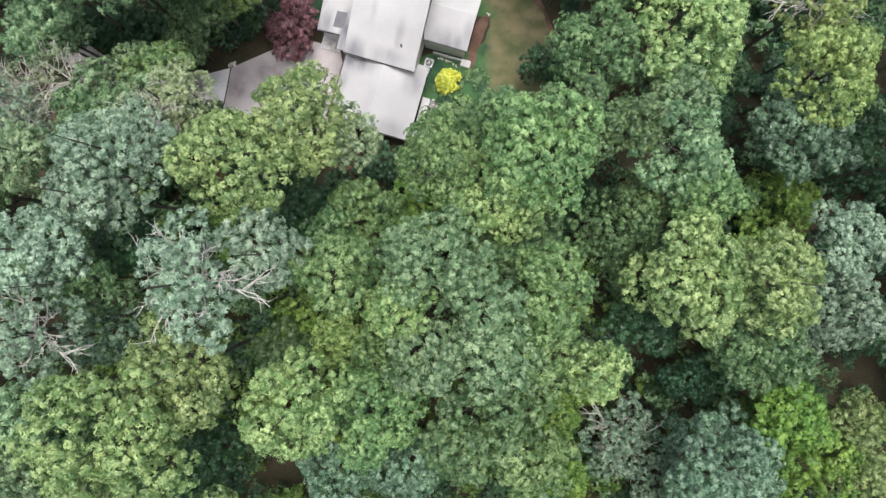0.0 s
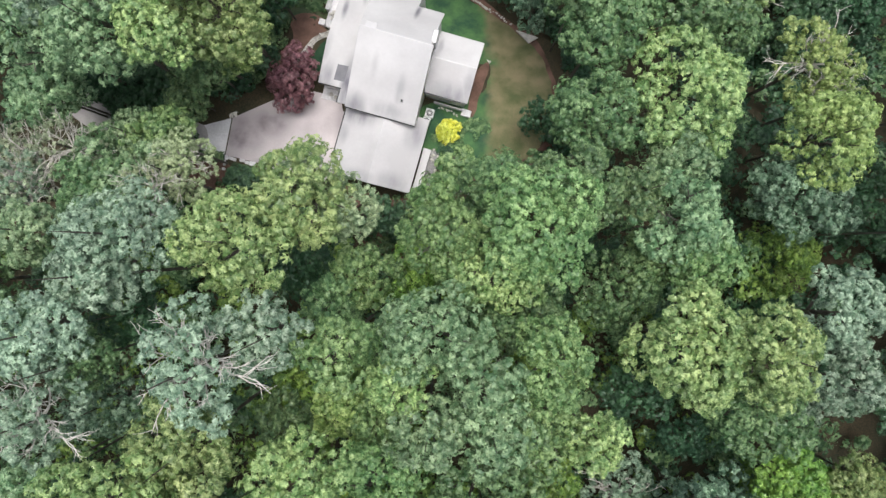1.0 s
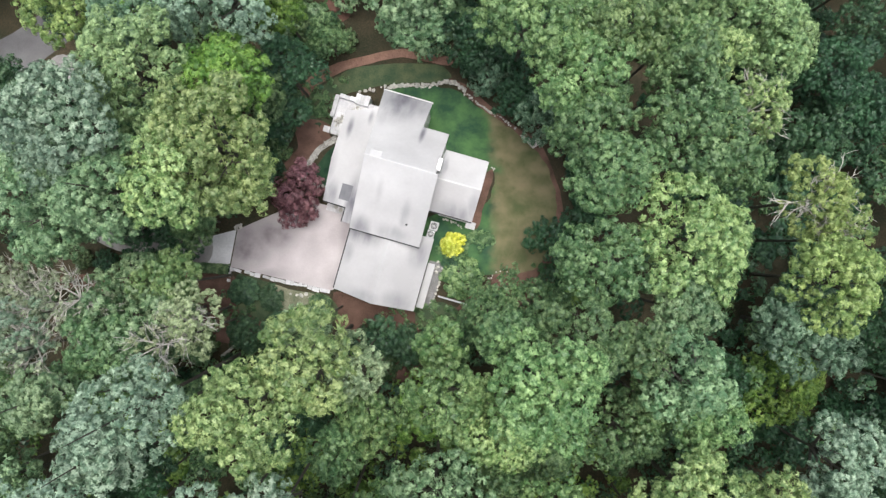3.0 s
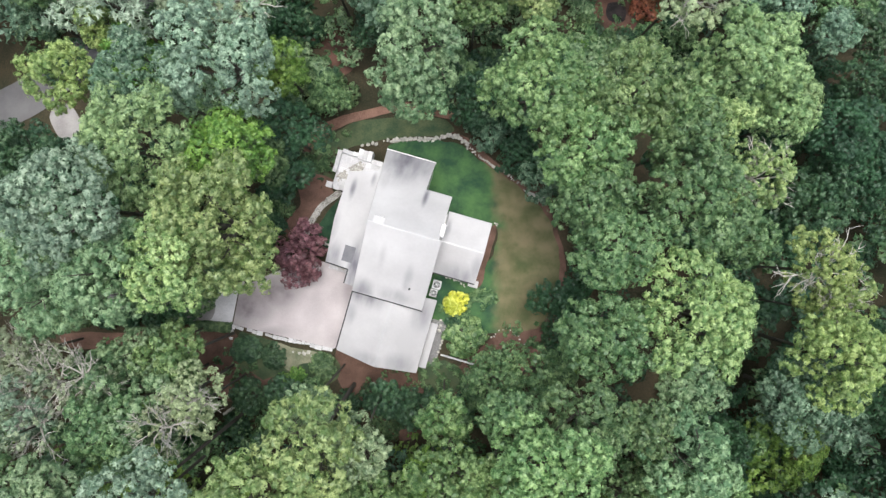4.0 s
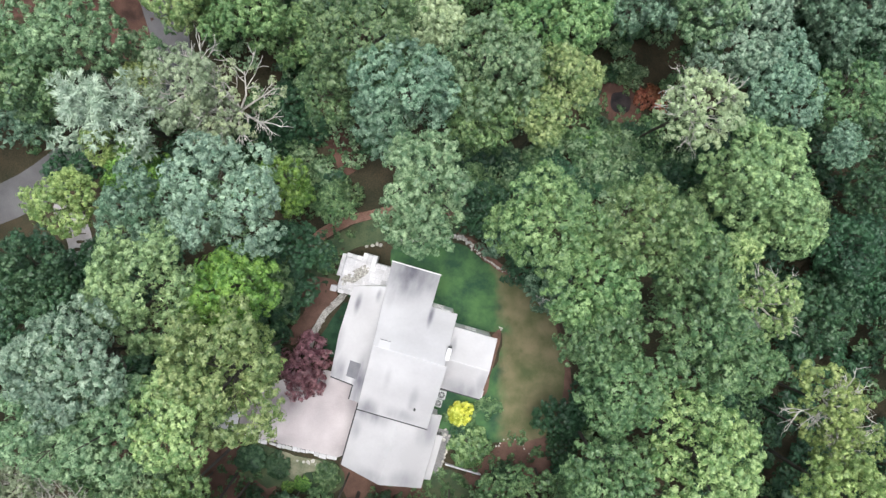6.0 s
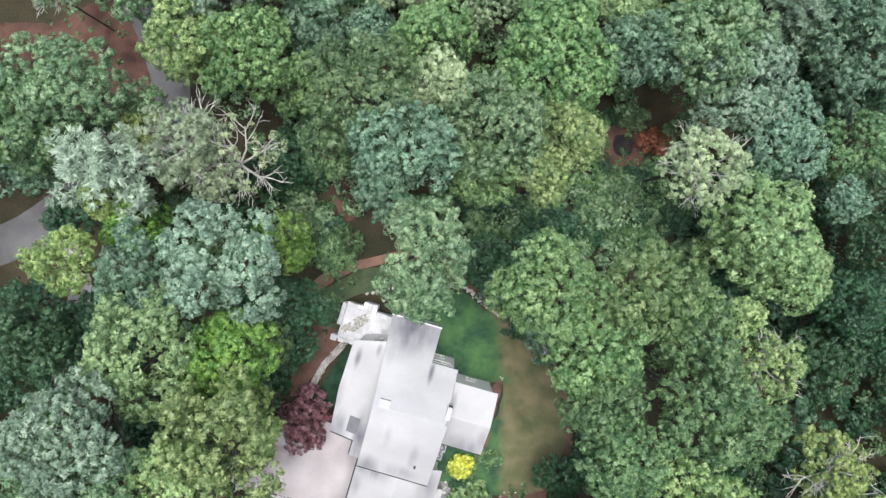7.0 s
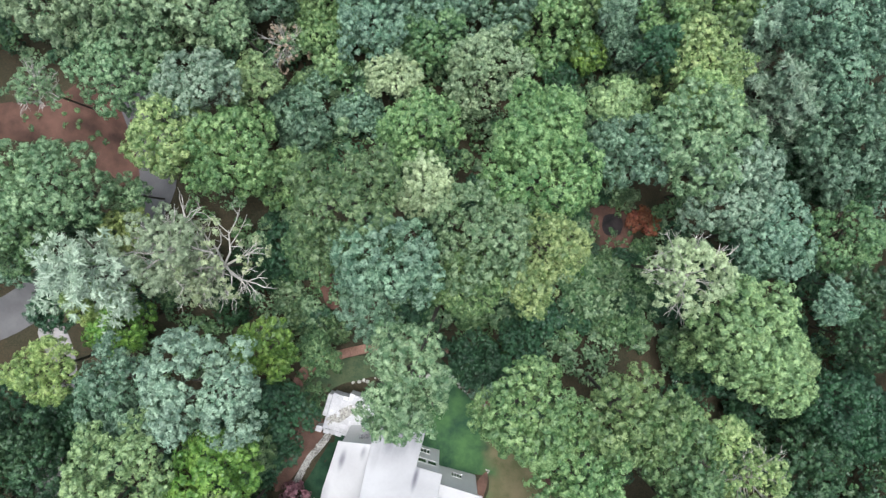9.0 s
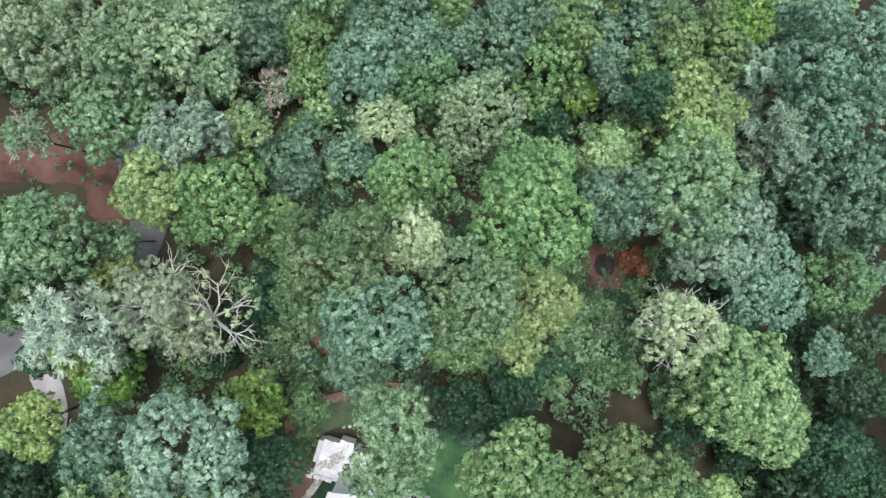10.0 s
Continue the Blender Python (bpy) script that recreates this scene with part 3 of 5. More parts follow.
stone_row("stone_pile", "few pale stones fallen from the drive's kerb", "stones", [(-14.6, 10.9), (-12.6, 10.5)], 0.42, 6, 1, 0.2, 4)


def drive_kerb():
    """Broken white kerb along the drive's low edge, with a short return at its corner."""
    laid = random.Random(14)
    owner = empty("kerb", PLAN, "broken white stone kerb along the drive", "kerb")
    runs = [((-10.35, -1.2), (-0.75, -0.76)), ((-10.28, -1.42), (-10.05, -2.45))]
    for (u0, v0), (u1, v1) in runs:
        length, way = math.hypot(u1 - u0, v1 - v0), math.degrees(math.atan2(v1 - v0, u1 - u0))
        at = 0.0
        while at < length - 0.2:
            long = min(laid.uniform(0.3, 1.0), length - at)
            wide = laid.uniform(0.08, 0.28)
            bm = bmesh.new()
            box(bm, 0.015, long - 0.015, -wide, laid.uniform(0.1, 0.17), -0.35, laid.uniform(0.08, 0.16), 0.03)
            piece = part("kerb_stone", bm, FLAG, owner)
            k = at / length
            u, v = u0 + (u1 - u0) * k, v0 + (v1 - v0) * k
            piece.matrix_basis = pose(u, v, ground_height(*plan2(u, v)), 0, laid.uniform(-2, 2), way + laid.uniform(-9, 9))
            at += long + (laid.uniform(0.1, 0.3) if laid.random() < 0.25 else 0.0)


drive_kerb()
stone_row("stone_edging", "small pale stones edging the mulch bed", "stone edging", [(3.6, 12.0), (5.2, 13.2), (7.3, 10.9)], 0.2, 15, 1, 0.1, 5)
sheet("gravel_path", ribbon([(-10.8, 25.9), (-11.5, 25.0), (-12.3, 24.2), (-12.8, 23.4), (-13.2, 22.3), (-13.5, 21.3)], 0.62), 0.1, GRAVEL, "pale gravel path from patio to drive", "path", smooth=False, ragged=0.15, step=0.4)
stone_row("stone_edging", "small pale stones strewn on the gravel path", "stone edging", [(-11.2, 25.4), (-12.3, 24.2), (-13.2, 22.2)], 0.2, 30, 1, 0.3, 6)
stone_row("stone_edging", "pale stones at the ivy bed's foot", "stone edging", [(-12.8, 21.0), (-11.3, 20.6)], 0.34, 7, 1, 0.08, 9)
stone_row("stone_edging", "little white stones by the lawn", "stone edging", [(4.2, 22.9), (4.6, 22.5)], 0.22, 4, 1, 0.2, 10)
stone_row("stone_pile", "little pile of pale stones at the drive's corner", "stones", [plan2(-10.9, 2.6), plan2(-10.3, 2.9)], 0.42, 4, 2, 0.15, 7)
stone_row("rock_bed", "bed of pale rocks dividing the patio", "rocks", [plan2(-5.0, 14.9), plan2(-4.2, 15.7), plan2(-3.3, 16.6)], 0.24, 34, 2, 0.38, 8, -3.13)


def garden_wall():
    bm = bmesh.new()
    a, b = Vector((-0.95, 10.55)), Vector((2.3, 9.6))
    d = (b - a).normalized()
    n = Vector((-d.y, d.x)) * 0.1
    box(bm, 0, (b - a).length, -0.07, 0.07, 0, 0.4, 0.02)
    ob = part("garden_wall", bm, PAVING)
    ob.matrix_basis = pose(a.x, a.y, 0.2, 0, 0, math.degrees(math.atan2(d.y, d.x)))
    tagged(ob, "low pale masonry garden wall behind the garage", "garden wall")


garden_wall()


# ---- the house ----
house = empty("house", PLAN, "rambling white-roofed timber house on a wooded slope", "house")


def prism(name, foot, bottom, top, mat, label=""):
    """Walls round a footprint, from bottom up to a roof height given by top(u, v)."""
    bm = bmesh.new()
    lo = [bm.verts.new((u, v, bottom)) for u, v in foot]
    hi = [bm.verts.new((u, v, top(u, v))) for u, v in foot]
    n = len(foot)
    for i in range(n):
        bm.faces.new((lo[i], lo[(i + 1) % n], hi[(i + 1) % n], hi[i]))
    bm.faces.new(hi)
    bm.faces.new(lo[::-1])
    return part(name, bm, mat, house, label)


def roof(slopes, label="", mat=None, thick=0.18):
    bm = bmesh.new()
    for s in slopes:
        slab(bm, s, thick)
    bmesh.ops.recalc_face_normals(bm, faces=bm.faces[:])
    bmesh.ops.bevel(bm, geom=bm.edges[:], offset=0.025, segments=1, affect="EDGES")
    return part("roof", bm, mat or ROOF, house, label)


def window(u0, u1, z0, z1, v, panes=2):
    """A window in a north wall at v: frame, sill and panes set a little proud."""
    frame_bm = bmesh.new()
    f = 0.07
    box(frame_bm, u0 - f, u1 + f, v, v + 0.05, z1, z1 + f)
    box(frame_bm, u0 - f, u1 + f, v, v + 0.09, z0 - f, z0)
    box(frame_bm, u0 - f, u0, v, v + 0.05, z0, z1)
    box(frame_bm, u1, u1 + f, v, v + 0.05, z0, z1)
    w = (u1 - u0) / panes
    for k in range(1, panes):
        box(frame_bm, u0 + k * w - 0.04, u0 + k * w + 0.04, v, v + 0.05, z0, z1)
    owner = part("window", frame_bm, TRIM, house)
    for k in range(panes):
        bm = bmesh.new()
        box(bm, u0 + k * w + 0.04, u0 + (k + 1) * w - 0.04, v + 0.003, v + 0.02, z0, z1)
        part("pane", bm, GLASS, owner)


# garage: a gable with its ridge running north
def garage_top(u, v):
    return 5.35 - abs(u - 3.6) * 0.43 - 0.2


prism("garage_wall", [(0.3, 0.35), (3.6, 0.35), (6.9, 0.35), (6.9, 6.2), (3.6, 6.2), (0.3, 6.2)], -0.5, garage_top, WALL, "white garage walls")
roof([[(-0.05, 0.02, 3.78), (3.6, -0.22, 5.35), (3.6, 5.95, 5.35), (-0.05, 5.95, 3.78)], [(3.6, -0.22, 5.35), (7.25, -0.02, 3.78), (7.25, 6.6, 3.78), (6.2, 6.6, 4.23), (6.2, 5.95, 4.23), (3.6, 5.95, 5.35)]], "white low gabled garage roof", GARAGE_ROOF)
for k in range(2):
    bm = bmesh.new()
    box(bm, 0.24, 0.3, 0.7 + 2.5 * k, 2.9 + 2.5 * k, 0.25, 2.4)
    part("garage_door", bm, TRIM, house, "white panelled garage door")


# main block: gable with its ridge running east, the north slope sweeping far down
def main_south(v):
    return 5.45 + (v - 5.55) * 3.35 / 6.1


def main_north(v):
    return 8.8 - (v - 11.65) * 6.5 / 6.6


def mid_north(v):
    return main_north(v)


prism("main_wall", [(0.35, 6.0), (5.9, 6.0), (5.9, 11.65), (0.35, 11.65)], -0.5, lambda u, v: main_south(v) - 0.2, WALL)
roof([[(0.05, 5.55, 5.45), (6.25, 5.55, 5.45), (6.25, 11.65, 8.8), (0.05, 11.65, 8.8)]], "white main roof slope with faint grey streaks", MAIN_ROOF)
prism("north_wall", [(0.3, 11.66), (3.5, 11.66), (3.5, 17.9), (-0.45, 17.9)], -6.0, lambda u, v: main_north(v) - 0.22, WALL)
roof([[(0.05, 11.67, 8.79), (6.05, 11.67, 8.79), (6.05, 15.6, main_north(15.6)), (3.75, 15.6, main_north(15.6)), (3.75, 18.25, 2.3), (-0.75, 18.25, 2.3)]], "long white north roof slope greying towards its eave", NORTH_ROOF)
prism("mid_wall", [(3.5, 11.66), (5.8, 11.66), (5.8, 15.3), (3.5, 15.3)], -5.0, lambda u, v: mid_north(v) - 0.22, WALL)
bm = bmesh.new()
box(bm, 0.05, 6.25, 11.64, 11.68, 8.74, 8.807)
part("ridge_cap", bm, ROOF, house, "thin white ridge cap")

# white gutter along the north eave
bm = bmesh.new()
box(bm, -0.8, 3.8, 18.22, 18.36, 2.08, 2.22, 0.02)
part("gutter", bm, TRIM, house, "white eaves gutter")

# east wing: a low gable
prism("wing_wall", [(6.0, 9.3), (9.7, 9.3), (9.7, 11.7), (9.7, 14.1), (6.0, 14.1), (6.0, 11.7)], -4.5, lambda u, v: 5.2 - abs(v - 11.7) * 0.5 - 0.22, WALL)
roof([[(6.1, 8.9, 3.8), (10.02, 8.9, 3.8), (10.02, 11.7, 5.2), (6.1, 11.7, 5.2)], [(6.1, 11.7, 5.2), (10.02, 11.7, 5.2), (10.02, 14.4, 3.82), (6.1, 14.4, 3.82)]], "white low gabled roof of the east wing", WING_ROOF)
bm = bmesh.new()
box(bm, 6.1, 10.0, 11.66, 11.74, 5.17, 5.24)
part("ridge_cap", bm, ROOF, house, "thin white ridge cap")


# west range: a lean-to against the main block
def west_top(u, v):
    return 3.6 + (u + 3.3) * 0.30


WEST = [(-3.1, 7.2), (-0.9, 7.15), (-0.9, 5.85), (0.04, 5.85), (0.04, 11.7), (-0.5, 16.15), (-3.3, 15.35), (-3.42, 11.0)]
prism("west_wall", [(-2.9, 7.5), (-0.6, 7.5), (-0.6, 6.2), (0.3, 6.2), (0.3, 11.7), (-0.25, 15.9), (-3.0, 15.1), (-3.15, 11.0)], -4.0, lambda u, v: west_top(u, v) - 0.22, WALL)
roof([[(u, v, west_top(u, v)) for u, v in WEST]], "white lean-to roof with grey stains and painted shade", WEST_ROOF)
bm = bmesh.new()
slab(bm, [(u, v, west_top(u, v) + 0.035) for u, v in ((-1.75, 7.7), (-0.75, 7.7), (-0.75, 9.1), (-1.75, 9.1))], 0.06)
part("skylight", bm, SLATE, house, "flat grey skylight on the lean-to roof")

# dormer box beside the ridge
bm = bmesh.new()
box(bm, 5.9, 6.3, 12.0, 13.1, 6.5, 8.3, 0.03)
chimney = part("chimney", bm, ROOF, house, "white boxed chimney chase")
bm = bmesh.new()
box(bm, 5.95, 6.25, 12.1, 13.0, 8.3, 8.36)
part("chimney_cap", bm, ROOF, chimney)
bm = bmesh.new()
box(bm, 5.95, 6.25, 13.09, 13.13, 7.5, 8.2)
part("louvre", bm, DARK, chimney, "dark louvre slot")
bm = bmesh.new()
slab(bm, [(0.45, 11.66, 8.85), (1.4, 11.66, 8.85), (1.4, 12.25, 8.48), (0.45, 12.25, 8.48)], 0.06)
dormer = part("clerestory", bm, ROOF, house, "tiny white clerestory hood on the ridge")
bm = bmesh.new()
box(bm, 0.5, 1.35, 12.2, 12.27, 8.0, 8.43)
part("pane", bm, GLASS, dormer)
bm = bmesh.new()
tube(bm, [(4.74, 7.1, 6.2), (4.74, 7.1, 6.75)], [0.09, 0.09], 8)
part("vent_pipe", bm, DARK, house, "dark roof vent pipe")

window(3.95, 4.85, -1.7, -0.6, 15.3, 3)
window(3.8, 4.6, 1.3, 2.3, 15.3, 1)
window(4.75, 5.55, 1.3, 2.3, 15.3, 1)
window(7.3, 8.3, -1.2, -0.2, 14.1, 4)
for k in range(2):
    bm = bmesh.new()
    box(bm, -1.75 + 0.42 * k, -1.42 + 0.42 * k, 0, 0.05, 0.4, 1.5)
    pane = part("window", bm, GLASS, house, "dark narrow window in the white gable wall")
    pane.matrix_basis = pose(0.0, 15.97 + 0.5 * 0.29 - 0.12, 0, 0, 0, 16.2)

# lean-to at the garage's side, steps and porch
bm = bmesh.new()
slab(bm, [(7.28, 0.25, 2.0), (7.95, 0.25, 1.8), (7.95, 4.4, 1.8), (7.28, 4.4, 2.0)], 0.08)
lean = part("lean_to_roof", bm, ROOF, house, "narrow white lean-to roof")
for v in (0.35, 2.3, 4.25):
    bm = bmesh.new()
    box(bm, 7.8, 7.9, v, v + 0.1, 0.1, 1.75)
    part("post", bm, TRIM, house)
tagged(part("side_pad", slab(bmesh.new(), [plan(*p, 0.32) for p in ((7.3, 0.4), (8.75, 0.4), (8.75, 4.6), (7.3, 4.6))], 0.3), GREY_GRAVEL), "grey gravel pad beside the garage", "paving", kind="structure")
stone_row("stone_edging", "pale stones along the gravel pad's edge", "stone edging", [plan2(8.7, 4.5), plan2(8.75, 3.2), plan2(8.7, 1.6), plan2(8.5, 0.6)], 0.26, 14, 1, 0.08, 31, 0.3)
stone_row("stone_edging", "few pale rocks on the gravel pad", "stone edging", [plan2(8.2, 4.6), plan2(8.3, 3.6)], 0.4, 4, 1, 0.15, 32, 0.3)


def porch():
    """The front porch: a white paved landing of separate slabs with two planters."""
    owner = empty("front_porch", PLAN, "white paved front porch landing beside the drive", "porch")
    bm = bmesh.new()
    part("base", box(bm, -3.2, -1.45, 6.45, 7.9, 0.0, 0.36, 0.02), PAVING, owner)
    for i in range(4):
        for j in range(3):
            bm = bmesh.new()
            box(bm, -3.18 + 0.435 * i, -2.765 + 0.435 * i, 6.47 + 0.35 * j, 6.8 + 0.35 * j, 0.36, 0.4 + 0.008 * ((i + j) % 3), 0.01)
            part("paving_slab", bm, FLAG, owner)
    for u, v in ((-2.3, 6.95), (-1.8, 6.8)):
        bm = bmesh.new()
        bmesh.ops.create_cone(bm, cap_ends=True, segments=12, radius1=0.13, radius2=0.19, depth=0.36)
        p = plan(u, v, 0.6)
        pot = part("plant_pot", bm, STONE)
        pot.matrix_basis = pose(p.x, p.y, p.z)
        tagged(pot, "pale round plant pot on the porch", "plant pot", "porch pots")


porch()


def gutter(u0, v0, u1, v1, z0, z1):
    """A dark strip along an eave, standing in for the shadow line below it."""
    a, b = Vector((u0, v0, z0)), Vector((u1, v1, z1))
    bm = bmesh.new()
    box(bm, 0, (b - a).length, -0.05, 0.05, -0.09, 0.0, 0.015)
    ob = part("gutter", bm, DARK, house, "dark strip added for the eave's shadow line")
    ob.matrix_basis = Matrix.Translation(a) @ (b - a).to_track_quat("X", "Z").to_matrix().to_4x4()


# Added dark strips draw the shadow lines along these eaves.
gutter(0.05, 5.49, 6.25, 5.49, 5.38, 5.38)
gutter(-0.11, 0.05, -0.11, 5.9, 3.72, 3.72)
gutter(-3.1, 7.14, -0.95, 7.09, west_top(-3.1, 7.2) - 0.06, west_top(-0.95, 7.2) - 0.06)
gutter(-0.96, 7.1, -0.96, 5.85, west_top(-0.95, 7.2) - 0.06, west_top(-0.95, 7.2) - 0.06)
gutter(6.1, 8.84, 10.0, 8.84, 3.74, 3.74)

bm = bmesh.new()
box(bm, 9.6, 10.5, 8.4, 9.05, -0.3, 0.5, 0.03)
box(bm, 9.75, 10.35, 8.55, 8.9, 0.5, 0.56, 0.02)
box(bm, 6.9, 9.6, 8.85, 9.0, -0.3, 0.45, 0.03)
tagged(part("retaining_wall", bm, PAVING), "low white masonry wall below the wing", "retaining wall").matrix_basis = PLAN
stone_row("stone_edging", "row of pale stones below the wing wall", "stone edging", [plan2(7.4, 8.6), plan2(8.6, 8.65), plan2(9.5, 8.2)], 0.24, 12, 1, 0.08, 33)


# patio: pale terrace with white seat walls
def patio():
    z = -3.15
    slab_bm = slab(bmesh.new(), [(-5.6, 13.9, z), (-3.1, 13.9, z), (-0.45, 14.5, z), (-0.55, 17.4, z), (-5.5, 17.4, z)], 1.2)
    ob = part("patio", slab_bm, PAVING)
    ob.matrix_basis = PLAN
    tagged(ob, "pale paved patio terrace below the house", "patio", kind="structure")
    bed = slab(bmesh.new(), [(-5.3, 14.7, z + 0.02), (-4.5, 14.5, z + 0.02), (-3.1, 16.2, z + 0.02), (-3.0, 16.9, z + 0.02), (-3.7, 16.9, z + 0.02), (-5.2, 15.4, z + 0.02)], 0.05)
    gap = part("gravel_bed", bed, GRAVEL)
    gap.matrix_basis = PLAN
    tagged(gap, "speckled grey gravel between the patio rocks", "gravel bed", kind="structure")
    laid = random.Random(21)
    y0 = 14.02
    while y0 < 17.2:
        deep = laid.uniform(0.42, 0.62)
        x0 = -5.4 + laid.uniform(0, 0.3)
        while x0 < -0.8:
            wide = laid.uniform(0.45, 0.85)
            if x0 + wide < -0.7 and y0 + deep < 17.2 and y0 + deep < 13.9 + (x0 + 8.2):
                bm = bmesh.new()
                box(bm, x0 + 0.02, x0 + wide - 0.02, y0 + 0.02, y0 + deep - 0.02, z, z + 0.012 + laid.uniform(0, 0.012), 0.004)
                part("flagstone", bm, FLAG, ob)
            x0 += wide
        y0 += deep
    for u0, u1, v0, v1, h in ((-5.85, -5.45, 15.3, 17.5, 0.45), (-5.45, -3.9, 17.25, 17.65, 0.45), (-3.9, -2.5, 17.1, 18.1, 0.6), (-2.5, -0.9, 17.0, 17.45, 0.45), (-6.1, -5.5, 13.7, 14.3, 0.5), (-5.4, -3.6, 13.75, 14.15, 0.3)):
        bm = bmesh.new()
        box(bm, u0 + 0.03, u1 - 0.03, v0 + 0.03, v1 - 0.03, z - 1.2, z + h - 0.08, 0.02)
        seat = part("seat_wall", bm, PAVING)
        seat.matrix_basis = PLAN
        long_way = u1 - u0 > v1 - v0
        length = (u1 - u0) if long_way else (v1 - v0)
        count = max(1, round(length / 0.55))
        for k in range(count):
            a, b = length * k / count + 0.012, length * (k + 1) / count - 0.012
            j, up = laid.uniform(-0.05, 0.05), laid.uniform(-0.02, 0.02)
            bm = bmesh.new()
            if long_way:
                box(bm, u0 + a, u0 + b, v0 + j, v1 + j, z + h - 0.08, z + h + up, 0.02)
            else:
                box(bm, u0 + j, u1 + j, v0 + a, v0 + b, z + h - 0.08, z + h + up, 0.02)
            part("coping_stone", bm, FLAG, seat)
        tagged(seat, "white masonry seat wall round the patio", "seat wall", "patio seat walls")


patio()


def air_conditioner(u, v, size=0.8):
    p = plan(u, v)
    owner = empty("air_conditioner", pose(p.x, p.y, ground_height(p.x, p.y) + 0.05, 0, 0, HOUSE_TURN), "grey outdoor air-conditioning unit with a round fan", "air conditioner", "air conditioners")
    h = size / 2
    bm = bmesh.new()
    box(bm, -h, h, -h, h, 0, 0.8, 0.03)
    part("cabinet", bm, GREY, owner)
    bm = bmesh.new()
    bmesh.ops.create_cone(bm, cap_ends=True, segments=20, radius1=h * 0.8, radius2=h * 0.8, depth=0.03, matrix=Matrix.Translation((0, 0, 0.815)))
    part("fan_opening", bm, DARK, owner)
    bm = bmesh.new()
    for k in range(6):
        a = math.pi * k / 6
        box(bm, -h * 0.78, h * 0.78, -0.012, 0.012, 0.84, 0.86)
        bmesh.ops.rotate(bm, verts=bm.verts[-8:], cent=(0, 0, 0), matrix=Matrix.Rotation(a, 3, "Z"))
    part("fan_grille", bm, GREY, owner)


air_conditioner(6.85, 7.75)
air_conditioner(6.75, 6.95, 0.7)


def hedge():
    """A clipped box hedge along the apron."""
    rng = np.random.default_rng(77)
    a, b = Vector((-23.6, 13.25)), Vector((-20.2, 13.05))
    d = (b - a)
    bm = bmesh.new()
    box(bm, 0.05, d.length - 0.05, -0.3, 0.3, 0, 0.75, 0.08)
    owner = part("hedge", bm, IVY)
    owner.matrix_basis = pose(a.x, a.y, 0.2, 0, 0, math.degrees(math.atan2(d.y, d.x)))
    tagged(owner, "clipped green box hedge along the drive apron", "hedge")
    n = 2600
    p = rng.uniform(0, 1, (n, 3)) * np.array([d.length, 0.8, 0.9]) - np.array([0, 0.4, 0])
    face = rng.integers(0, 3, n)
    p[face < 2, 2] = 0.82
    p[(face == 2), 1] = np.sign(p[(face == 2), 1]) * 0.38
    p += rng.normal(0, 0.04, (n, 3))
    nor = np.where((face < 2)[:, None], np.array([0, 0, 1.0]), np.stack([np.zeros(n), np.sign(p[:, 1]), np.full(n, 0.4)], 1))
    verts, count_of = leaf_cloud(p, nor, 0.07, 78)
    me = leaf_mesh("foliage", verts, count_of)
    me.materials.append(LEAVES["G"][1])
    new("foliage", me).parent = owner


tagged(part("stone_slab", slab(bmesh.new(), [(7.15, 26.1, ground_height(7.2, 26.0) + 0.35), (8.35, 24.7, ground_height(8.3, 24.8) + 0.35), (9.3, 25.3, ground_height(9.2, 25.3) + 0.35)], 0.5), STONE), "triangular grey stone landing at the lawn's corner", "stone slab")
sheet("mulch_bed", [(4.2, 22.6), (4.3, 21.6), (3.4, 19.0), (2.8, 16.9), (2.2, 17.1), (2.6, 19.4), (3.2, 21.6)], 0.09, SOIL, "strip of dark red mulch beside the wing", "mulch bed", ragged=0.08)


def log(x0, y0, x1, y1, r):
    bm = bmesh.new()
    tube(bm, [(x0, y0, ground_height(x0, y0) + r), ((x0 + x1) / 2 + 0.05, (y0 + y1) / 2, ground_height(x0, y0) + r), (x1, y1, ground_height(x1, y1) + r)], [r, r * 0.9, r * 0.75], 8)
    tagged(part("log", bm, PALE_BARK), "bleached fallen log on the leaf litter", "log")


log(-20.9, 5.0, -19.6, 6.1, 0.16)
log(-19.3, 21.2, -17.9, 19.5, 0.15)
log(23.0, 30.4, 24.4, 33.6, 0.14)


# ---- trees ----
def leaf_cloud(centres, normals, size, seed, narrow=1.0, way=None, unruly=0.27):
    """Many small pointed leaves, one at each centre, facing about along its normal and pointing along way where given."""
    rng = np.random.default_rng(seed)
    n = len(centres)
    nor = normals + rng.normal(0, unruly, (n, 3))
    nor /= np.linalg.norm(nor, axis=1)[:, None]
    side = np.cross(nor, rng.normal(0, 1, (n, 3)) if way is None else way + rng.normal(0, 0.2, (n, 3)))
    side /= np.linalg.norm(side, axis=1)[:, None] + 1e-9
    along = np.cross(side, nor)
    s = np.reshape(size, (-1, 1)) * rng.uniform(0.65, 1.35, (n, 1))
    a = centres - along * s * 0.8 + side * s * 0.85 * narrow
    b = centres - along * s * 0.8 - side * s * 0.85 * narrow
    c = centres + along * s * 1.25 + nor * s * 0.2
    return np.stack([b, a, c], 1).reshape(-1, 3), n


def leaf_mesh(name, verts, n):
    me = bpy.data.meshes.new(name)
    me.vertices.add(3 * n)
    me.vertices.foreach_set("co", verts.astype(np.float32).ravel())
    me.loops.add(3 * n)
    me.loops.foreach_set("vertex_index", np.arange(3 * n, dtype=np.int32))
    me.polygons.add(n)
    me.polygons.foreach_set("loop_start", np.arange(0, 3 * n, 3, dtype=np.int32))
    me.polygons.foreach_set("loop_total", np.full(n, 3, dtype=np.int32))
    me.update(calc_edges=True)
    return me


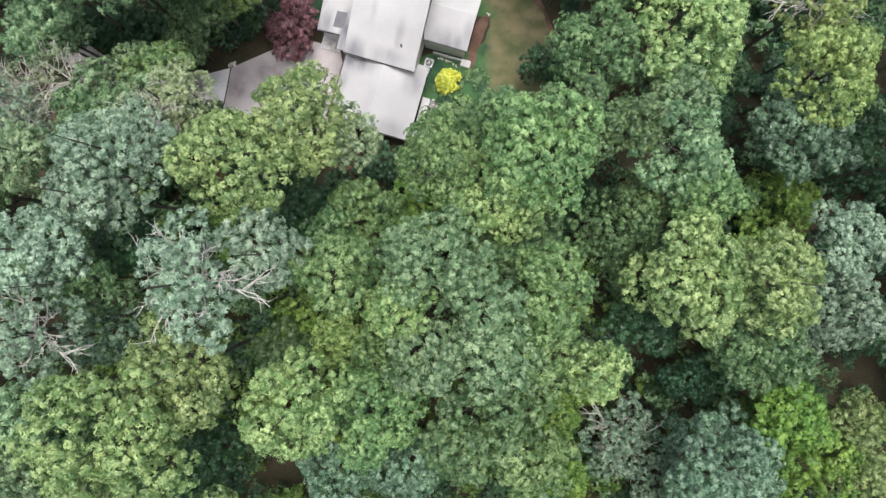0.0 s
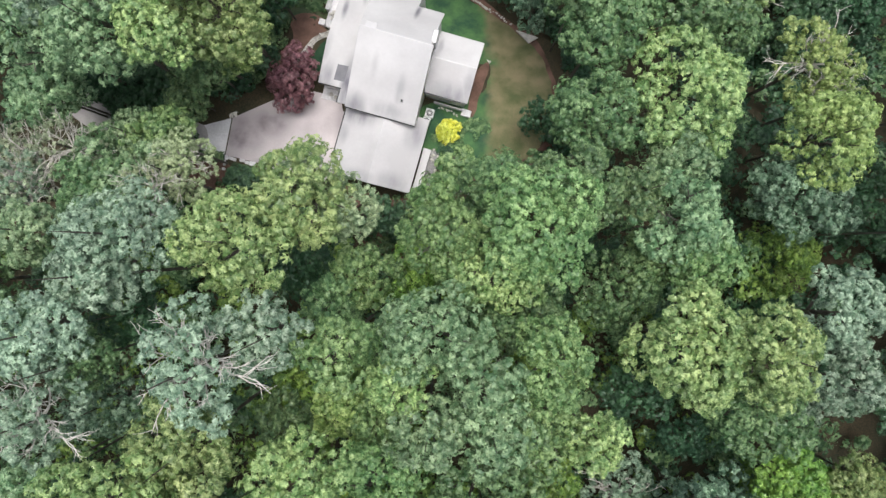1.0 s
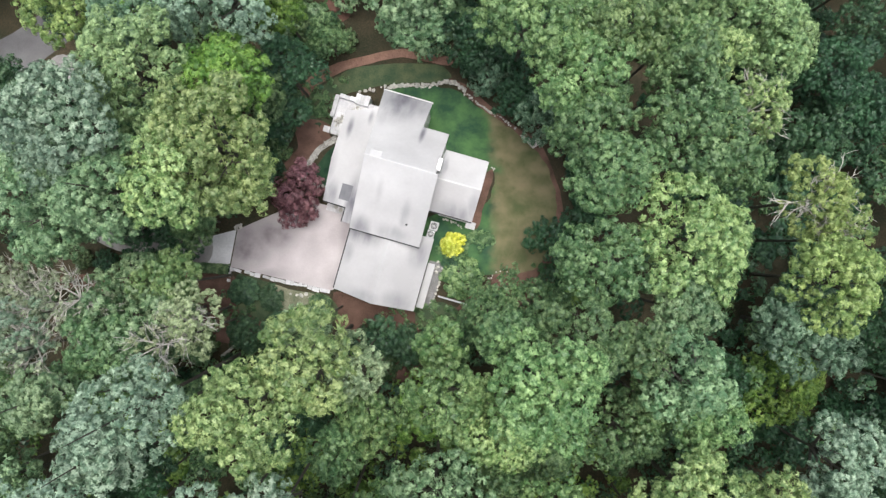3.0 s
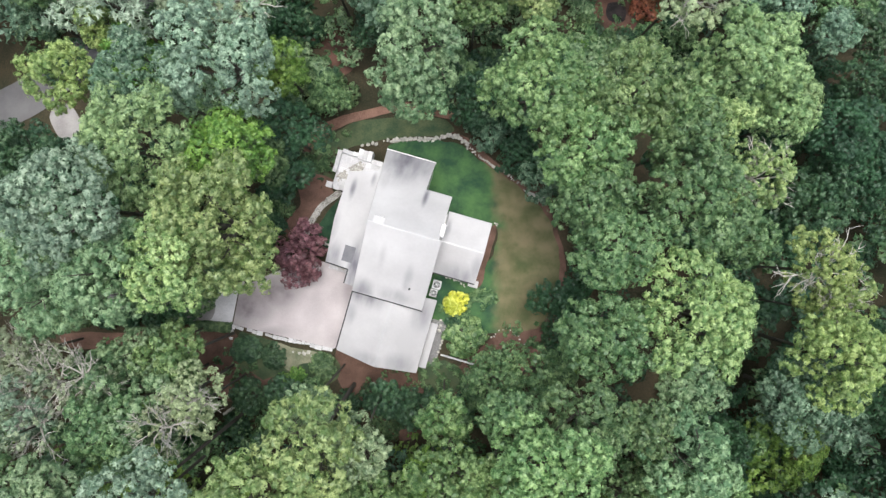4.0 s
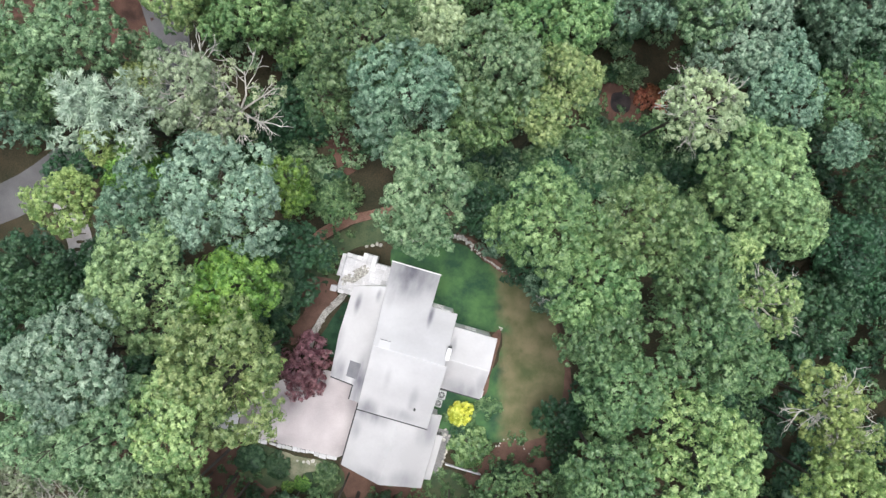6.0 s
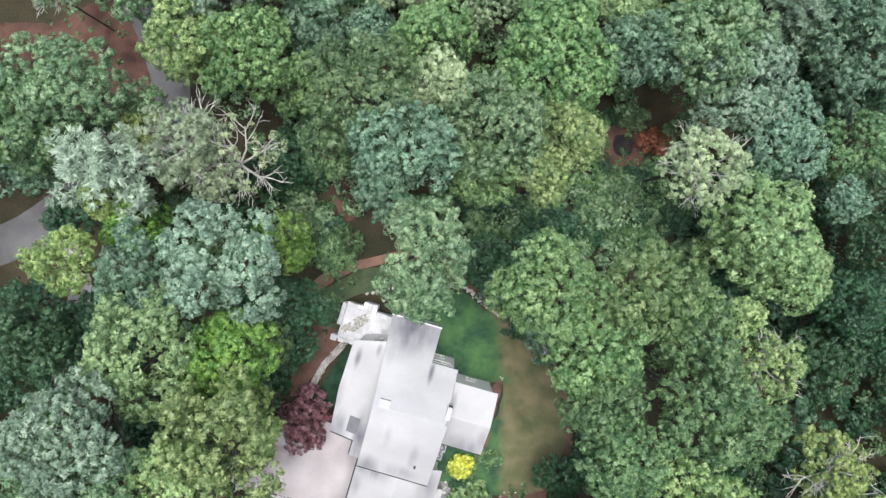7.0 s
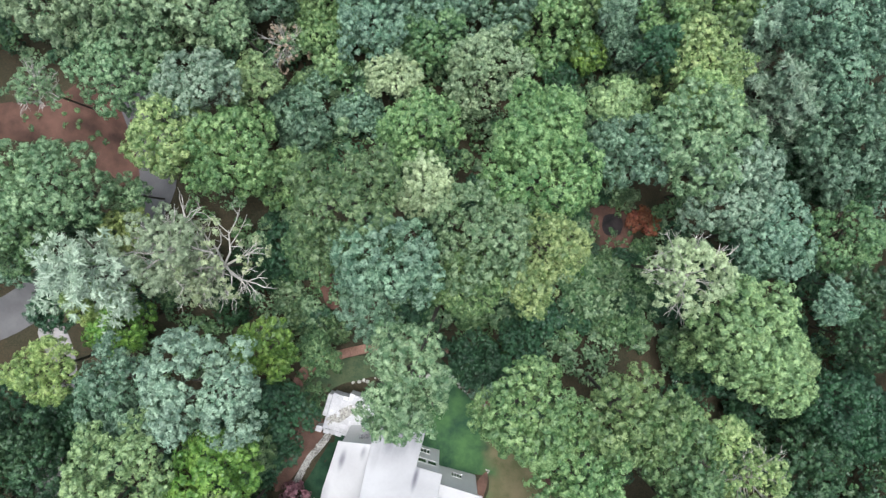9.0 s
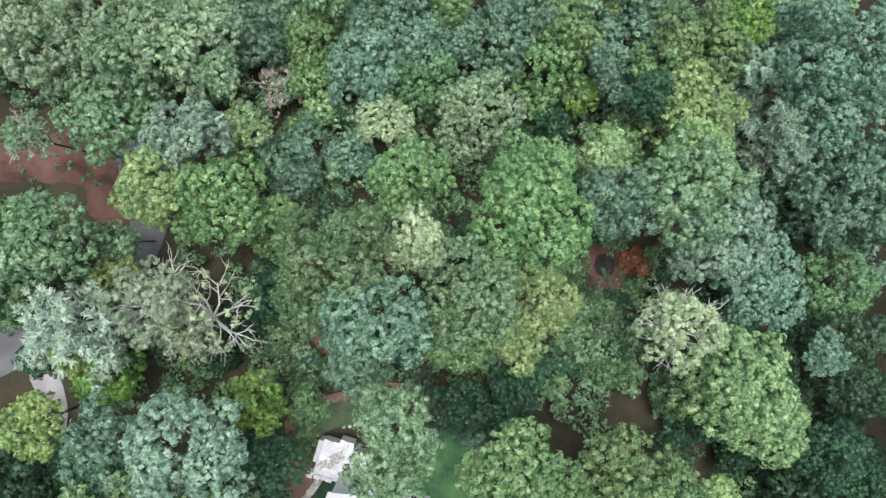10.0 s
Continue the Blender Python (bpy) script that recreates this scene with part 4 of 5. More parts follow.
def crown_mesh(name, r, seed, lobes=15, clump=0.5, sprays=7, leaf=0.105, tall=1.15, ragged=1.0, blades=5, full=1.0):
    """A broadleaf crown: boughs on an uneven dome, each set with rounded clumps of leaf rosettes over a shaded inner layer. The top lies at z = 0."""
    rng = np.random.default_rng(seed)
    stretch = np.array([rng.uniform(0.82, 1.2), rng.uniform(0.82, 1.2), tall])
    boughs = []
    for i in range(lobes):
        k = (i + 0.5) / lobes
        up = 1 - 1.3 * k + rng.normal(0, 0.06)
        turn = i * 2.39996 + rng.normal(0, 0.3)
        flat = math.sqrt(max(0.0, 1 - min(1, up * up)))
        way = np.array([flat * math.cos(turn), flat * math.sin(turn), up])
        lobe_r = r * rng.uniform(0.25, 0.43) * (12 / max(12, lobes)) ** 0.35
        centre = way * stretch * (r - lobe_r) * (1 + ragged * rng.uniform(-0.26, 0.2))
        centre[2] += ragged * rng.normal(0, 0.14) * r
        boughs.append((centre, lobe_r, way))
    high = max(c[2] + q for c, q, _ in boughs)
    if full > 0.9:
        boughs.append((np.array([0, 0, -0.12 * r * tall]), 0.6 * r * min(stretch[:2]), np.zeros(3)))
    pts, nors, ways, sizes = [], [], [], []
    for i, (centre, lobe_r, way) in enumerate(boughs):
        many = max(6, int(2.6 * (lobe_r / clump) ** 2 * 1.35))
        for j in range(many):
            h = 1 - 1.3 * (j + 0.5) / many + rng.normal(0, 0.05)
            a = j * 2.39996 + rng.normal(0, 0.25) + i
            f = math.sqrt(max(0.0, 1 - min(1, h * h)))
            w = np.array([f * math.cos(a), f * math.sin(a), h]) + 0.35 * way
            w /= np.linalg.norm(w)
            cc = centre + w * lobe_r * rng.uniform(0.68, 1.2)
            if any(k != i and np.linalg.norm(cc - c) < 0.82 * q for k, (c, q, _) in enumerate(boughs)):
                continue
            if rng.random() > full:
                continue
            clump_r = clump * rng.uniform(0.58, 1.15)
            axis = w + np.array([0, 0, 0.45])
            axis /= np.linalg.norm(axis)
            for m in range(sprays if i < lobes else 4):
                q = rng.normal(0, 1, 3) * 0.8 + 1.0 * axis
                q /= np.linalg.norm(q)
                tip = cc + q * clump_r * rng.uniform(0.75, 1.15)
                facing = q + np.array([0, 0, 0.3])
                facing /= np.linalg.norm(facing)
                start = np.cross(facing, rng.normal(0, 1, 3))
                start /= np.linalg.norm(start)
                other = np.cross(facing, start)
                t = np.arange(blades) * (2 * math.pi / blades) + rng.normal(0, 0.3, blades)
                out = start * np.cos(t)[:, None] + other * np.sin(t)[:, None]
                pts.append(tip + out * leaf * 1.15)
                ways.append(out)
                nors.append(facing + out * 0.45)
                sizes.append(np.full(blades, leaf))
            m = 9
            q = rng.normal(0, 1, (m, 3)) + 0.9 * axis
            q /= np.linalg.norm(q, axis=1)[:, None]
            pts.append(cc + q * clump_r * 0.42)
            ways.append(rng.normal(0, 1, (m, 3)))
            nors.append(q * 0.8 + np.array([0, 0, 0.25]))
            sizes.append(np.full(m, clump_r * 0.36))
    p, nn = np.concatenate(pts), np.concatenate(nors)
    nn /= np.linalg.norm(nn, axis=1)[:, None]
    p[:, 2] -= high
    verts, n = leaf_cloud(p, nn, np.concatenate(sizes), seed, 0.8, np.concatenate(ways), 0.2)
    return leaf_mesh(name, verts, n)


def needle_mesh(name, r, seed):
    """A white pine's crown: tiers of level arms with side twigs, each ending in tufts of needles that point outwards."""
    rng = np.random.default_rng(seed)
    pts, nors, ways = [], [], []
    arms = 24
    for i in range(arms):
        k = i / arms
        turn = i * 2.39996 + rng.normal(0, 0.25)
        length = r * (0.22 + 0.95 * k ** 0.75) * rng.uniform(0.65, 1.15)
        z = -1.9 * r * k
        for s in np.linspace(0.3, 1.0, max(3, int(length / 0.55))):
            for fork in (-1, 0, 1):
                if fork and s > 0.96:
                    continue
                reach = (1 - s * 0.75) * 0.36 * length * rng.uniform(0.6, 1.2) * abs(fork)
                d = np.array([math.cos(turn + 0.9 * fork), math.sin(turn + 0.9 * fork), 0.18])
                base = np.array([math.cos(turn) * length * s, math.sin(turn) * length * s, z + 0.35 * length * s * s]) + d * reach
                base += rng.normal(0, 0.05, 3) * r * 0.4
                m = 30
                q = rng.normal(0, 1, (m, 3)) + d * 1.3 + np.array([0, 0, 0.5])
                q /= np.linalg.norm(q, axis=1)[:, None]
                pts.append(base + q * rng.uniform(0.1, 0.38, (m, 1)))
                ways.append(q)
                nors.append(np.array([0, 0, 1.0]) + rng.normal(0, 0.35, (m, 3)))
    p, nn, w = np.concatenate(pts), np.concatenate(nors), np.concatenate(ways)
    nn /= np.linalg.norm(nn, axis=1)[:, None]
    verts, n = leaf_cloud(p, nn, 0.15, seed, 0.45, w)
    return leaf_mesh(name, verts, n)


def limb_mesh(name, r, seed, reach=0.8, count=7, twigs=3, thick=0.09):
    """Boughs that fork out from the crown's foot; the crown's top lies at z = 0."""
    rnd = random.Random(seed)
    bm = bmesh.new()
    foot = Vector((0, 0, -2.0 * r))
    for i in range(count):
        a = i * 2.4 + rnd.uniform(-0.4, 0.4)
        out, rise = r * reach * rnd.uniform(0.5, 1.0), rnd.uniform(0.45, 0.97)
        tip = Vector((math.cos(a) * out, math.sin(a) * out, -2.0 * r * (1 - rise)))
        mid = foot.lerp(tip, 0.5) + Vector((rnd.uniform(-1, 1), rnd.uniform(-1, 1), rnd.uniform(-0.3, 0.6))) * r * 0.13
        tube(bm, [foot, foot.lerp(mid, 0.6), mid, tip], [thick * 1.6, thick * 1.2, thick, thick * 0.25], 5)
        for _ in range(twigs):
            t0 = mid.lerp(tip, rnd.uniform(0.0, 0.8))
            d = Vector((rnd.uniform(-1, 1), rnd.uniform(-1, 1), rnd.uniform(-0.1, 0.8))) * r * 0.33
            e = t0 + d * 0.55 + Vector((rnd.uniform(-1, 1), rnd.uniform(-1, 1), 0)) * r * 0.06
            tube(bm, [t0, e, t0 + d], [thick * 0.45, thick * 0.3, thick * 0.1], 4)
    me = bpy.data.meshes.new(name)
    bm.to_mesh(me)
    bm.free()
    return me


def bare_mesh(name, r, seed, count=8):
    """Weathered bare boughs that fork three times into thin twigs; the top lies near z = 0."""
    rnd = random.Random(seed)
    bm = bmesh.new()

    def fork(base, way, length, thick, level):
        bend = Vector((rnd.uniform(-1, 1), rnd.uniform(-1, 1), rnd.uniform(-0.3, 0.5))) * 0.16 * length
        mid, tip = base + way * length * 0.5 + bend, base + way * length + bend * 0.4
        tube(bm, [base, mid, tip], [thick, thick * 0.8, thick * 0.45], 5 if level == 0 else 3)
        if level < 2:
            for k in range(5 if level == 0 else 3):
                start = mid.lerp(tip, rnd.uniform(-0.3, 1.0))
                turn = Vector((rnd.uniform(-1, 1), rnd.uniform(-1, 1), rnd.uniform(-0.35, 0.6)))
                fork(start, (way * 0.7 + turn * 0.75).normalized(), length * rnd.uniform(0.4, 0.62), thick * 0.52, level + 1)

    for i in range(count):
        a = i * 2.4 + rnd.uniform(-0.4, 0.4)
        rise = rnd.uniform(0.25, 1.3)
        way = Vector((math.cos(a), math.sin(a), rise)).normalized()
        fork(Vector((0, 0, -1.5 * r)) + Vector((0, 0, 0.25 * r * rnd.random())), way, r * rnd.uniform(0.7, 1.05), 0.088, 0)
    me = bpy.data.meshes.new(name)
    bm.to_mesh(me)
    bm.free()
    return me


def trunk_mesh(name, seed):
    """A slightly bent tapered trunk one unit high."""
    rnd = random.Random(seed)
    bm = bmesh.new()
    pts = [(rnd.uniform(-0.3, 0.3) * (0 < k < 5), rnd.uniform(-0.3, 0.3) * (0 < k < 5), k / 5) for k in range(6)]
    tube(bm, pts, [1.35, 1.0, 0.92, 0.84, 0.72, 0.5], 8)
    me = bpy.data.meshes.new(name)
    bm.to_mesh(me)
    bm.free()
    return me


GIANT = [(6.2, crown_mesh("crown", 6.2, 3, 32, 0.62, 8, 0.125, 1.0))]
HUGE = [(4.3, crown_mesh("crown", 4.3, 5 + k, 17, 0.53, 7, 0.102, 1.15)) for k in range(3)]
BIG = [(3.4, crown_mesh("crown", 3.4, 10 + k, 14, 0.49, 7, 0.1, 1.2)) for k in range(6)]
MID = [(2.5, crown_mesh("crown", 2.5, 30 + k, 11, 0.45, 7, 0.097, 1.2)) for k in range(6)]
SMALL = [(1.6, crown_mesh("crown", 1.6, 50 + k, 10, 0.38, 6, 0.10, 1.15, 0.7)) for k in range(3)]
ROUND = [(1.2, crown_mesh("crown", 1.2, 60 + k, 24, 0.24, 5, 0.075, 0.95, 0.2)) for k in range(2)]
SPARSE = [(3.0, crown_mesh("crown", 3.0, 70 + k, 22, 0.36, 6, 0.085, 1.25, 1.3, full=0.7)) for k in range(3)]
BARELY = [(3.0, crown_mesh("crown", 3.0, 76 + k, 13, 0.4, 3, 0.1, 1.25, 1.2, full=0.22)) for k in range(2)]
PINES = [(3.2, needle_mesh("crown", 3.2, 80 + k)) for k in range(2)]
BOUGHS = [limb_mesh("branching", 3.0, 90 + k) for k in range(3)]
BARE = [bare_mesh("branching", 3.0, 95 + k, 11) for k in range(3)]
TRUNKS = [trunk_mesh("trunk", 100 + k) for k in range(3)]
SHARED = {}


def clad(me, mat):
    """The mesh with that material: one copy for each pair."""
    key = (me.name, mat.name)
    if key not in SHARED:
        c = me.copy()
        c.materials.clear()
        c.materials.append(mat)
        SHARED[key] = c
    return SHARED[key]


pick = random.Random(5)
PLANTED = []


def tree(x, y, top, r, hue, form="o", group="woodland trees", lean=(0.0, 0.0)):
    """A tree: where it stands, the height of its top, its crown's radius, its leaf colour and its form."""
    word, leaves = LEAVES[hue]
    z = ground_height(x, y) - 0.1
    tall = max(2.0, top - z)
    if form == "c":
        label, category = "tall pine with " + word + " plumes", "pine tree"
        size, crown = pick.choice(PINES)
    elif form == "d":
        label, category = "thinning tree with " + word + " leaves and bare grey branches", "tree"
        size, crown = pick.choice(SPARSE)
    elif form == "b":
        label, category = "nearly bare tree with pale branches and few " + word + " leaves", "tree"
        size, crown = pick.choice(BARELY)
    else:
        label, category = ("broad" if r > 2.6 else "slender") + " woodland tree with " + word + " leaves", "tree"
        size, crown = pick.choice(GIANT if r > 5.2 else HUGE if r > 3.9 else BIG if r > 2.75 else MID if r > 1.8 else SMALL)
    dx, dy = lean
    z = ground_height(x + dx, y + dy) - 0.1
    tall = max(2.0, top - z)
    owner = empty("tree", pose(x + dx, y + dy, z), label, category, group)
    s = 0.95 * r / size
    turn = pick.uniform(0, 360)
    c = new("crown", clad(crown, leaves))
    c.parent = owner
    c.matrix_basis = pose(-dx, -dy, tall, 0, 0, turn) @ Matrix.Diagonal((s, s, s * pick.uniform(0.9, 1.15), 1))
    bark = PALE_BARK if form in "db" else BARK
    limbs = new("branching", clad(pick.choice(BARE if form in "db" else BOUGHS), bark))
    limbs.parent = owner
    k = r / (3.4 if form == "d" else 3.0)
    limbs.matrix_basis = pose(-dx, -dy, tall - (0.0 if form in "db" else 0.35 * r), 0, 0, turn) @ Matrix.Diagonal((k, k, k, 1))
    trunk = new("trunk", clad(pick.choice(TRUNKS), BARK))
    trunk.parent = owner
    width = 0.042 * r
    trunk.matrix_basis = Matrix(((width, 0, -dx, 0), (0, width, -dy, 0), (0, 0, max(1.0, tall - 1.6 * r), 0), (0, 0, 0, 1)))
    PLANTED.append((x, y, r))
    return owner


def shrub(x, y, r, high, hue, label, group="shrubs", category="shrub", neat=False):
    """A low bush: a small leafy crown on short stems."""
    owner = empty("shrub", pose(x, y, ground_height(x, y) - 0.05), label, category, group)
    size, crown = pick.choice(ROUND if neat else SMALL)
    c = new("crown", clad(crown, LEAVES[hue][1]))
    c.parent = owner
    c.matrix_basis = pose(0, 0, high, 0, 0, pick.uniform(0, 360)) @ Matrix.Diagonal((r / size, r / size, 0.6 * high / size, 1))
    stems = new("branching", clad(pick.choice(BOUGHS), BARK))
    stems.parent = owner
    k = r / 3.0
    stems.matrix_basis = pose(0, 0, high * 0.9) @ Matrix.Diagonal((k, k, high * 0.9 / 6.0, 1))
    return owner


tree(-13.5, -1.8, 30.8, 3.3, 'P', 'd')
tree(-9.9, -0.3, 27.9, 2.5, 'P', 'o')
tree(-12.4, 5.0, 27.8, 3.2, 'y', 'o')
tree(-8.9, 7.8, 25.6, 3.8, 'y', 'o')
tree(-18.7, 5.5, 28.6, 3.1, 'P', 'o')
tree(-20.5, 3.1, 27.2, 2.7, 'P', 'o')
tree(-22.6, 0.0, 28.7, 2.9, 'P', 'o')
tree(-21.2, -1.9, 26.5, 2.0, 'G', 'o')
tree(-22.2, -4.6, 30.3, 2.6, 'P', 'd')
tree(-21.6, -5.3, 22.6, 2.4, 'B', 'o')
tree(-14.9, -7.0, 27.8, 3.2, 'y', 'o')
tree(-17.9, -10.4, 31.5, 4.0, 'y', 'o')
tree(-8.6, -9.1, 27.2, 3.1, 'y', 'o')
tree(-4.4, -10.4, 25.2, 3.0, 'g', 'o')
tree(-6.2, -1.2, 27.6, 2.4, 'g', 'o')
tree(-2.8, -3.5, 25.6, 2.2, 'y', 'o')
tree(-0.8, -0.6, 27.2, 3.2, 'p', 'o')
tree(2.4, -3.5, 25.4, 2.7, 'p', 'o')
tree(-1.0, -6.7, 25.6, 2.6, 'p', 'o')
tree(6.8, -2.7, 24.3, 2.9, 'g', 'o')
tree(5.8, -7.0, 24.3, 3.3, 'g', 'o')
tree(9.7, -7.8, 22.5, 2.1, 'y', 'o')
tree(2.3, -11.1, 24.9, 3.5, 'G', 'o')
tree(5.5, -13.4, 24.7, 2.7, 'g', 'o')
tree(7.6, -11.8, 18.4, 1.7, 'L', 'o')
tree(8.7, -16.3, 16.4, 1.5, 'L', 'o')
tree(6.0, 6.2, 24.5, 4.0, 'g', 'o')
tree(3.8, 3.4, 23.3, 3.1, 'y', 'o')
tree(-0.1, 5.3, 23.7, 2.9, 'g', 'o')
tree(9.1, 8.5, 21.8, 3.0, 'G', 'o')
tree(16.0, 6.2, 22.9, 3.7, 'p', 'o')
tree(17.4, 3.6, 20.6, 2.5, 'g', 'o')
tree(13.5, 8.5, 20.3, 2.2, 'G', 'o')
tree(16.0, -1.8, 23.9, 4.1, 'y', 'o')
tree(14.1, -5.4, 16.7, 2.6, 'D', 'o')
tree(20.7, -2.0, 24.8, 3.0, 'y', 'o')
tree(20.9, -6.5, 21.3, 3.2, 'G', 'o')
tree(27.8, -0.2, 19.0, 3.2, 'P', 'o')
tree(26.5, -4.5, 21.0, 3.1, 'P', 'o')
tree(28.2, 3.7, 9.8, 3.6, 'L', 'o')
tree(27.1, 8.6, 15.0, 3.8, 'B', 'o')
tree(28.1, 18.7, 15.6, 3.2, 'Y', 'd')
tree(27.8, 12.6, 18.9, 3.3, 'Y', 'o')
tree(28.6, 15.6, 15.0, 2.4, 'Y', 'd')
tree(17.4, 15.6, 19.6, 4.3, 'y', 'o')
tree(11.0, 14.0, 18.0, 3.4, 'G', 'o')
tree(20.0, -16.0, 17.4, 4.3, 'B', 'o')
tree(26.7, -15.3, 15.7, 4.7, 'L', 'o')
tree(31.0, -17.0, 15.7, 2.8, 'y', 'o')
tree(13.5, -14.3, 14.3, 2.9, 'P', 'd')
tree(18.6, -10.1, 12.5, 2.0, 'D', 'o')
tree(22.1, -9.1, 12.5, 2.2, 'D', 'o')
tree(30.4, -12.3, 16.6, 2.3, 'y', 'o')
tree(-22.5, 9.6, 20.0, 3.9, 'p', 'o')
tree(-20.1, 12.5, 17.7, 2.7, 'g', 'o')
tree(3.6, 9.3, 10.7, 2.9, 'G', 'o')
tree(7.3, 10.1, 10.7, 2.6, 'G', 'o')
tree(-31.1, 16.8, 12.6, 2.5, 'G', 'o')
tree(-30.7, 19.0, 6.5, 2.0, 'D', 'o')
tree(-27.6, 18.7, 6.5, 2.0, 'D', 'o')
tree(-24.5, 18.6, 5.5, 1.8, 'D', 'o')
tree(-27.3, 17.1, 5.6, 2.3, 'D', 'o')
tree(-23.8, 16.2, 5.6, 2.3, 'D', 'o')
tree(-29.6, 16.5, 16.7, 2.8, 'p', 'o')
tree(-22.7, 13.0, 16.5, 2.1, 'p', 'o')
tree(-17.5, 10.1, 20.6, 2.3, 'W', 'd', lean=(-2.6, -0.5))
tree(-29.8, 9.2, 19.6, 2.5, 'P', 'd')
tree(-22.8, 8.0, 20.7, 2.9, 'G', 'o')
tree(-34.0, 12.0, 12.6, 2.4, 'S', 'd')
tree(-29.2, 10.4, 17.5, 2.8, 'S', 'b')
tree(-25.4, 5.8, 24.6, 2.3, 'p', 'o')
tree(-5.6, 2.8, 18.7, 2.6, 'g', 'o')
tree(-1.6, 2.9, 15.6, 2.5, 'L', 'o')
tree(-10.7, 3.3, 13.6, 2.4, 'D', 'o')
tree(2.0, 2.4, 17.6, 2.4, 'g', 'o')
tree(12.8, 1.6, 17.8, 3.0, 'G', 'o')
tree(14.7, 3.6, 17.6, 2.2, 'g', 'o')
tree(-20.8, 0.4, 21.6, 2.4, 'D', 'o')
tree(-16.2, -15.3, 18.8, 3.0, 'D', 'o')
tree(-2.3, -14.4, 21.6, 2.4, 'B', 'o')
tree(-24.4, -11.2, 22.5, 2.0, 'D', 'o')
tree(-10.5, -6.3, 17.6, 2.6, 'L', 'o')
tree(-6.9, -6.3, 20.5, 2.2, 'Y', 'o')
tree(-4.4, -6.6, 21.0, 2.1, 'g', 'o')
tree(35.7, 7.6, 8.8, 3.1, 'D', 'o')
tree(-23.8, -9.3, 27.4, 1.8, 'p', 'o')
tree(3.0, -6.8, 24.6, 2.6, 'p', 'o')
tree(-25.7, -13.6, 25.6, 2.2, 'p', 'o')
tree(-6.9, -14.6, 22.6, 2.4, 'B', 'o')
tree(17.4, -18.9, 12.7, 2.9, 'P', 'o')
tree(-16.4, 34.0, 19.6, 4.1, 'P', 'o')
tree(-23.6, 33.1, 14.9, 3.5, 'B', 'o')
tree(-14.5, 35.6, 9.3, 2.7, 'L', 'o')
tree(-22.1, 27.6, 20.4, 4.1, 'l', 'o')
tree(-16.5, 27.6, 16.9, 3.5, 'L', 'o')
tree(-15.9, 22.0, 23.7, 4.3, 'y', 'o')
tree(-18.2, 19.9, 23.3, 3.2, 'y', 'o')
tree(-24.7, 23.1, 24.3, 4.1, 'P', 'o')
tree(-27.1, 18.7, 22.9, 3.5, 'p', 'o')
tree(-22.1, 18.9, 23.9, 3.2, 'p', 'o')
tree(-13.9, 30.1, 8.7, 2.9, 'D', 'o')
tree(-14.3, 26.7, 6.6, 2.4, 'D', 'o')
tree(-2.5, 34.7, 18.4, 3.7, 'p', 'o', lean=(2.6, 5.0))
tree(-2.6, 31.8, 15.6, 2.5, 'p', 'o', lean=(2.6, 5.0))
tree(6.3, 32.3, 17.6, 4.1, 'g', 'o')
tree(9.8, 27.6, 16.7, 3.4, 'g', 'o')
tree(13.6, 32.0, 16.6, 3.6, 'g', 'o')
tree(10.4, 23.9, 17.8, 3.1, 'G', 'o')
tree(11.6, 20.3, 18.4, 3.3, 'G', 'o')
tree(16.9, 30.8, 13.7, 2.6, 'g', 'o')
tree(18.0, 28.4, 16.9, 3.7, 'G', 'o')
tree(18.0, 23.7, 17.4, 3.7, 'G', 'o')
tree(24.3, 26.0, 11.7, 2.9, 'y', 'd')
tree(22.1, 21.0, 14.0, 2.5, 'G', 'o')
tree(26.6, 36.5, 8.4, 5.8, 'l', 'o')
tree(29.5, 31.6, 5.6, 2.5, 'l', 'o')
tree(34.0, 24.6, 2.1, 3.5, 'd', 'o')
tree(38.4, 28.4, 1.2, 4.2, 'D', 'o')
tree(33.9, 39.5, 5.2, 2.1, 'B', 'o')
tree(-30.9, 34.1, 13.3, 3.1, 'Y', 'o')
tree(-35.9, 27.7, 9.8, 3.1, 'd', 'o')
tree(2.6, 33.9, 2.7, 2.8, 'D', 'o')
tree(6.2, 28.7, 2.6, 2.3, 'D', 'o')
tree(3.8, 31.8, 0.7, 2.6, 'B', 'o')
tree(8.4, 27.1, 3.6, 2.4, 'B', 'o')
tree(9.0, 15.8, 6.5, 2.2, 'D', 'o')
tree(-32.6, 48.6, 10.3, 4.4, 'p', 'o')
tree(-36.4, 44.8, 8.9, 3.8, 'G', 'o')
tree(-23.8, 53.0, 7.5, 3.9, 'y', 'o')
tree(-18.7, 52.2, 6.8, 4.4, 'g', 'o')
tree(-14.8, 50.2, 3.8, 3.3, 'g', 'o')
tree(-7.5, 47.2, 14.1, 4.4, 'G', 'o')
tree(-4.0, 43.0, 15.0, 3.9, 'B', 'o')
tree(-10.2, 43.6, 9.8, 3.1, 'G', 'o')
tree(-1.5, 48.9, 9.1, 2.6, 'W', 'o')
tree(3.2, 44.6, 13.1, 4.3, 'p', 'o')
tree(8.8, 44.1, 11.6, 3.3, 'y', 'o')
tree(2.2, 41.3, 9.7, 3.0, 'g', 'o')
tree(8.1, 50.0, 9.5, 4.8, 'g', 'o')
tree(-2.6, 54.5, 4.0, 3.6, 'g', 'o')
tree(-13.8, 56.1, -0.1, 3.6, 'B', 'o')
tree(-8.8, 57.1, -4.0, 2.8, 'B', 'o')
tree(15.7, 52.4, 6.0, 3.4, 'B', 'o')
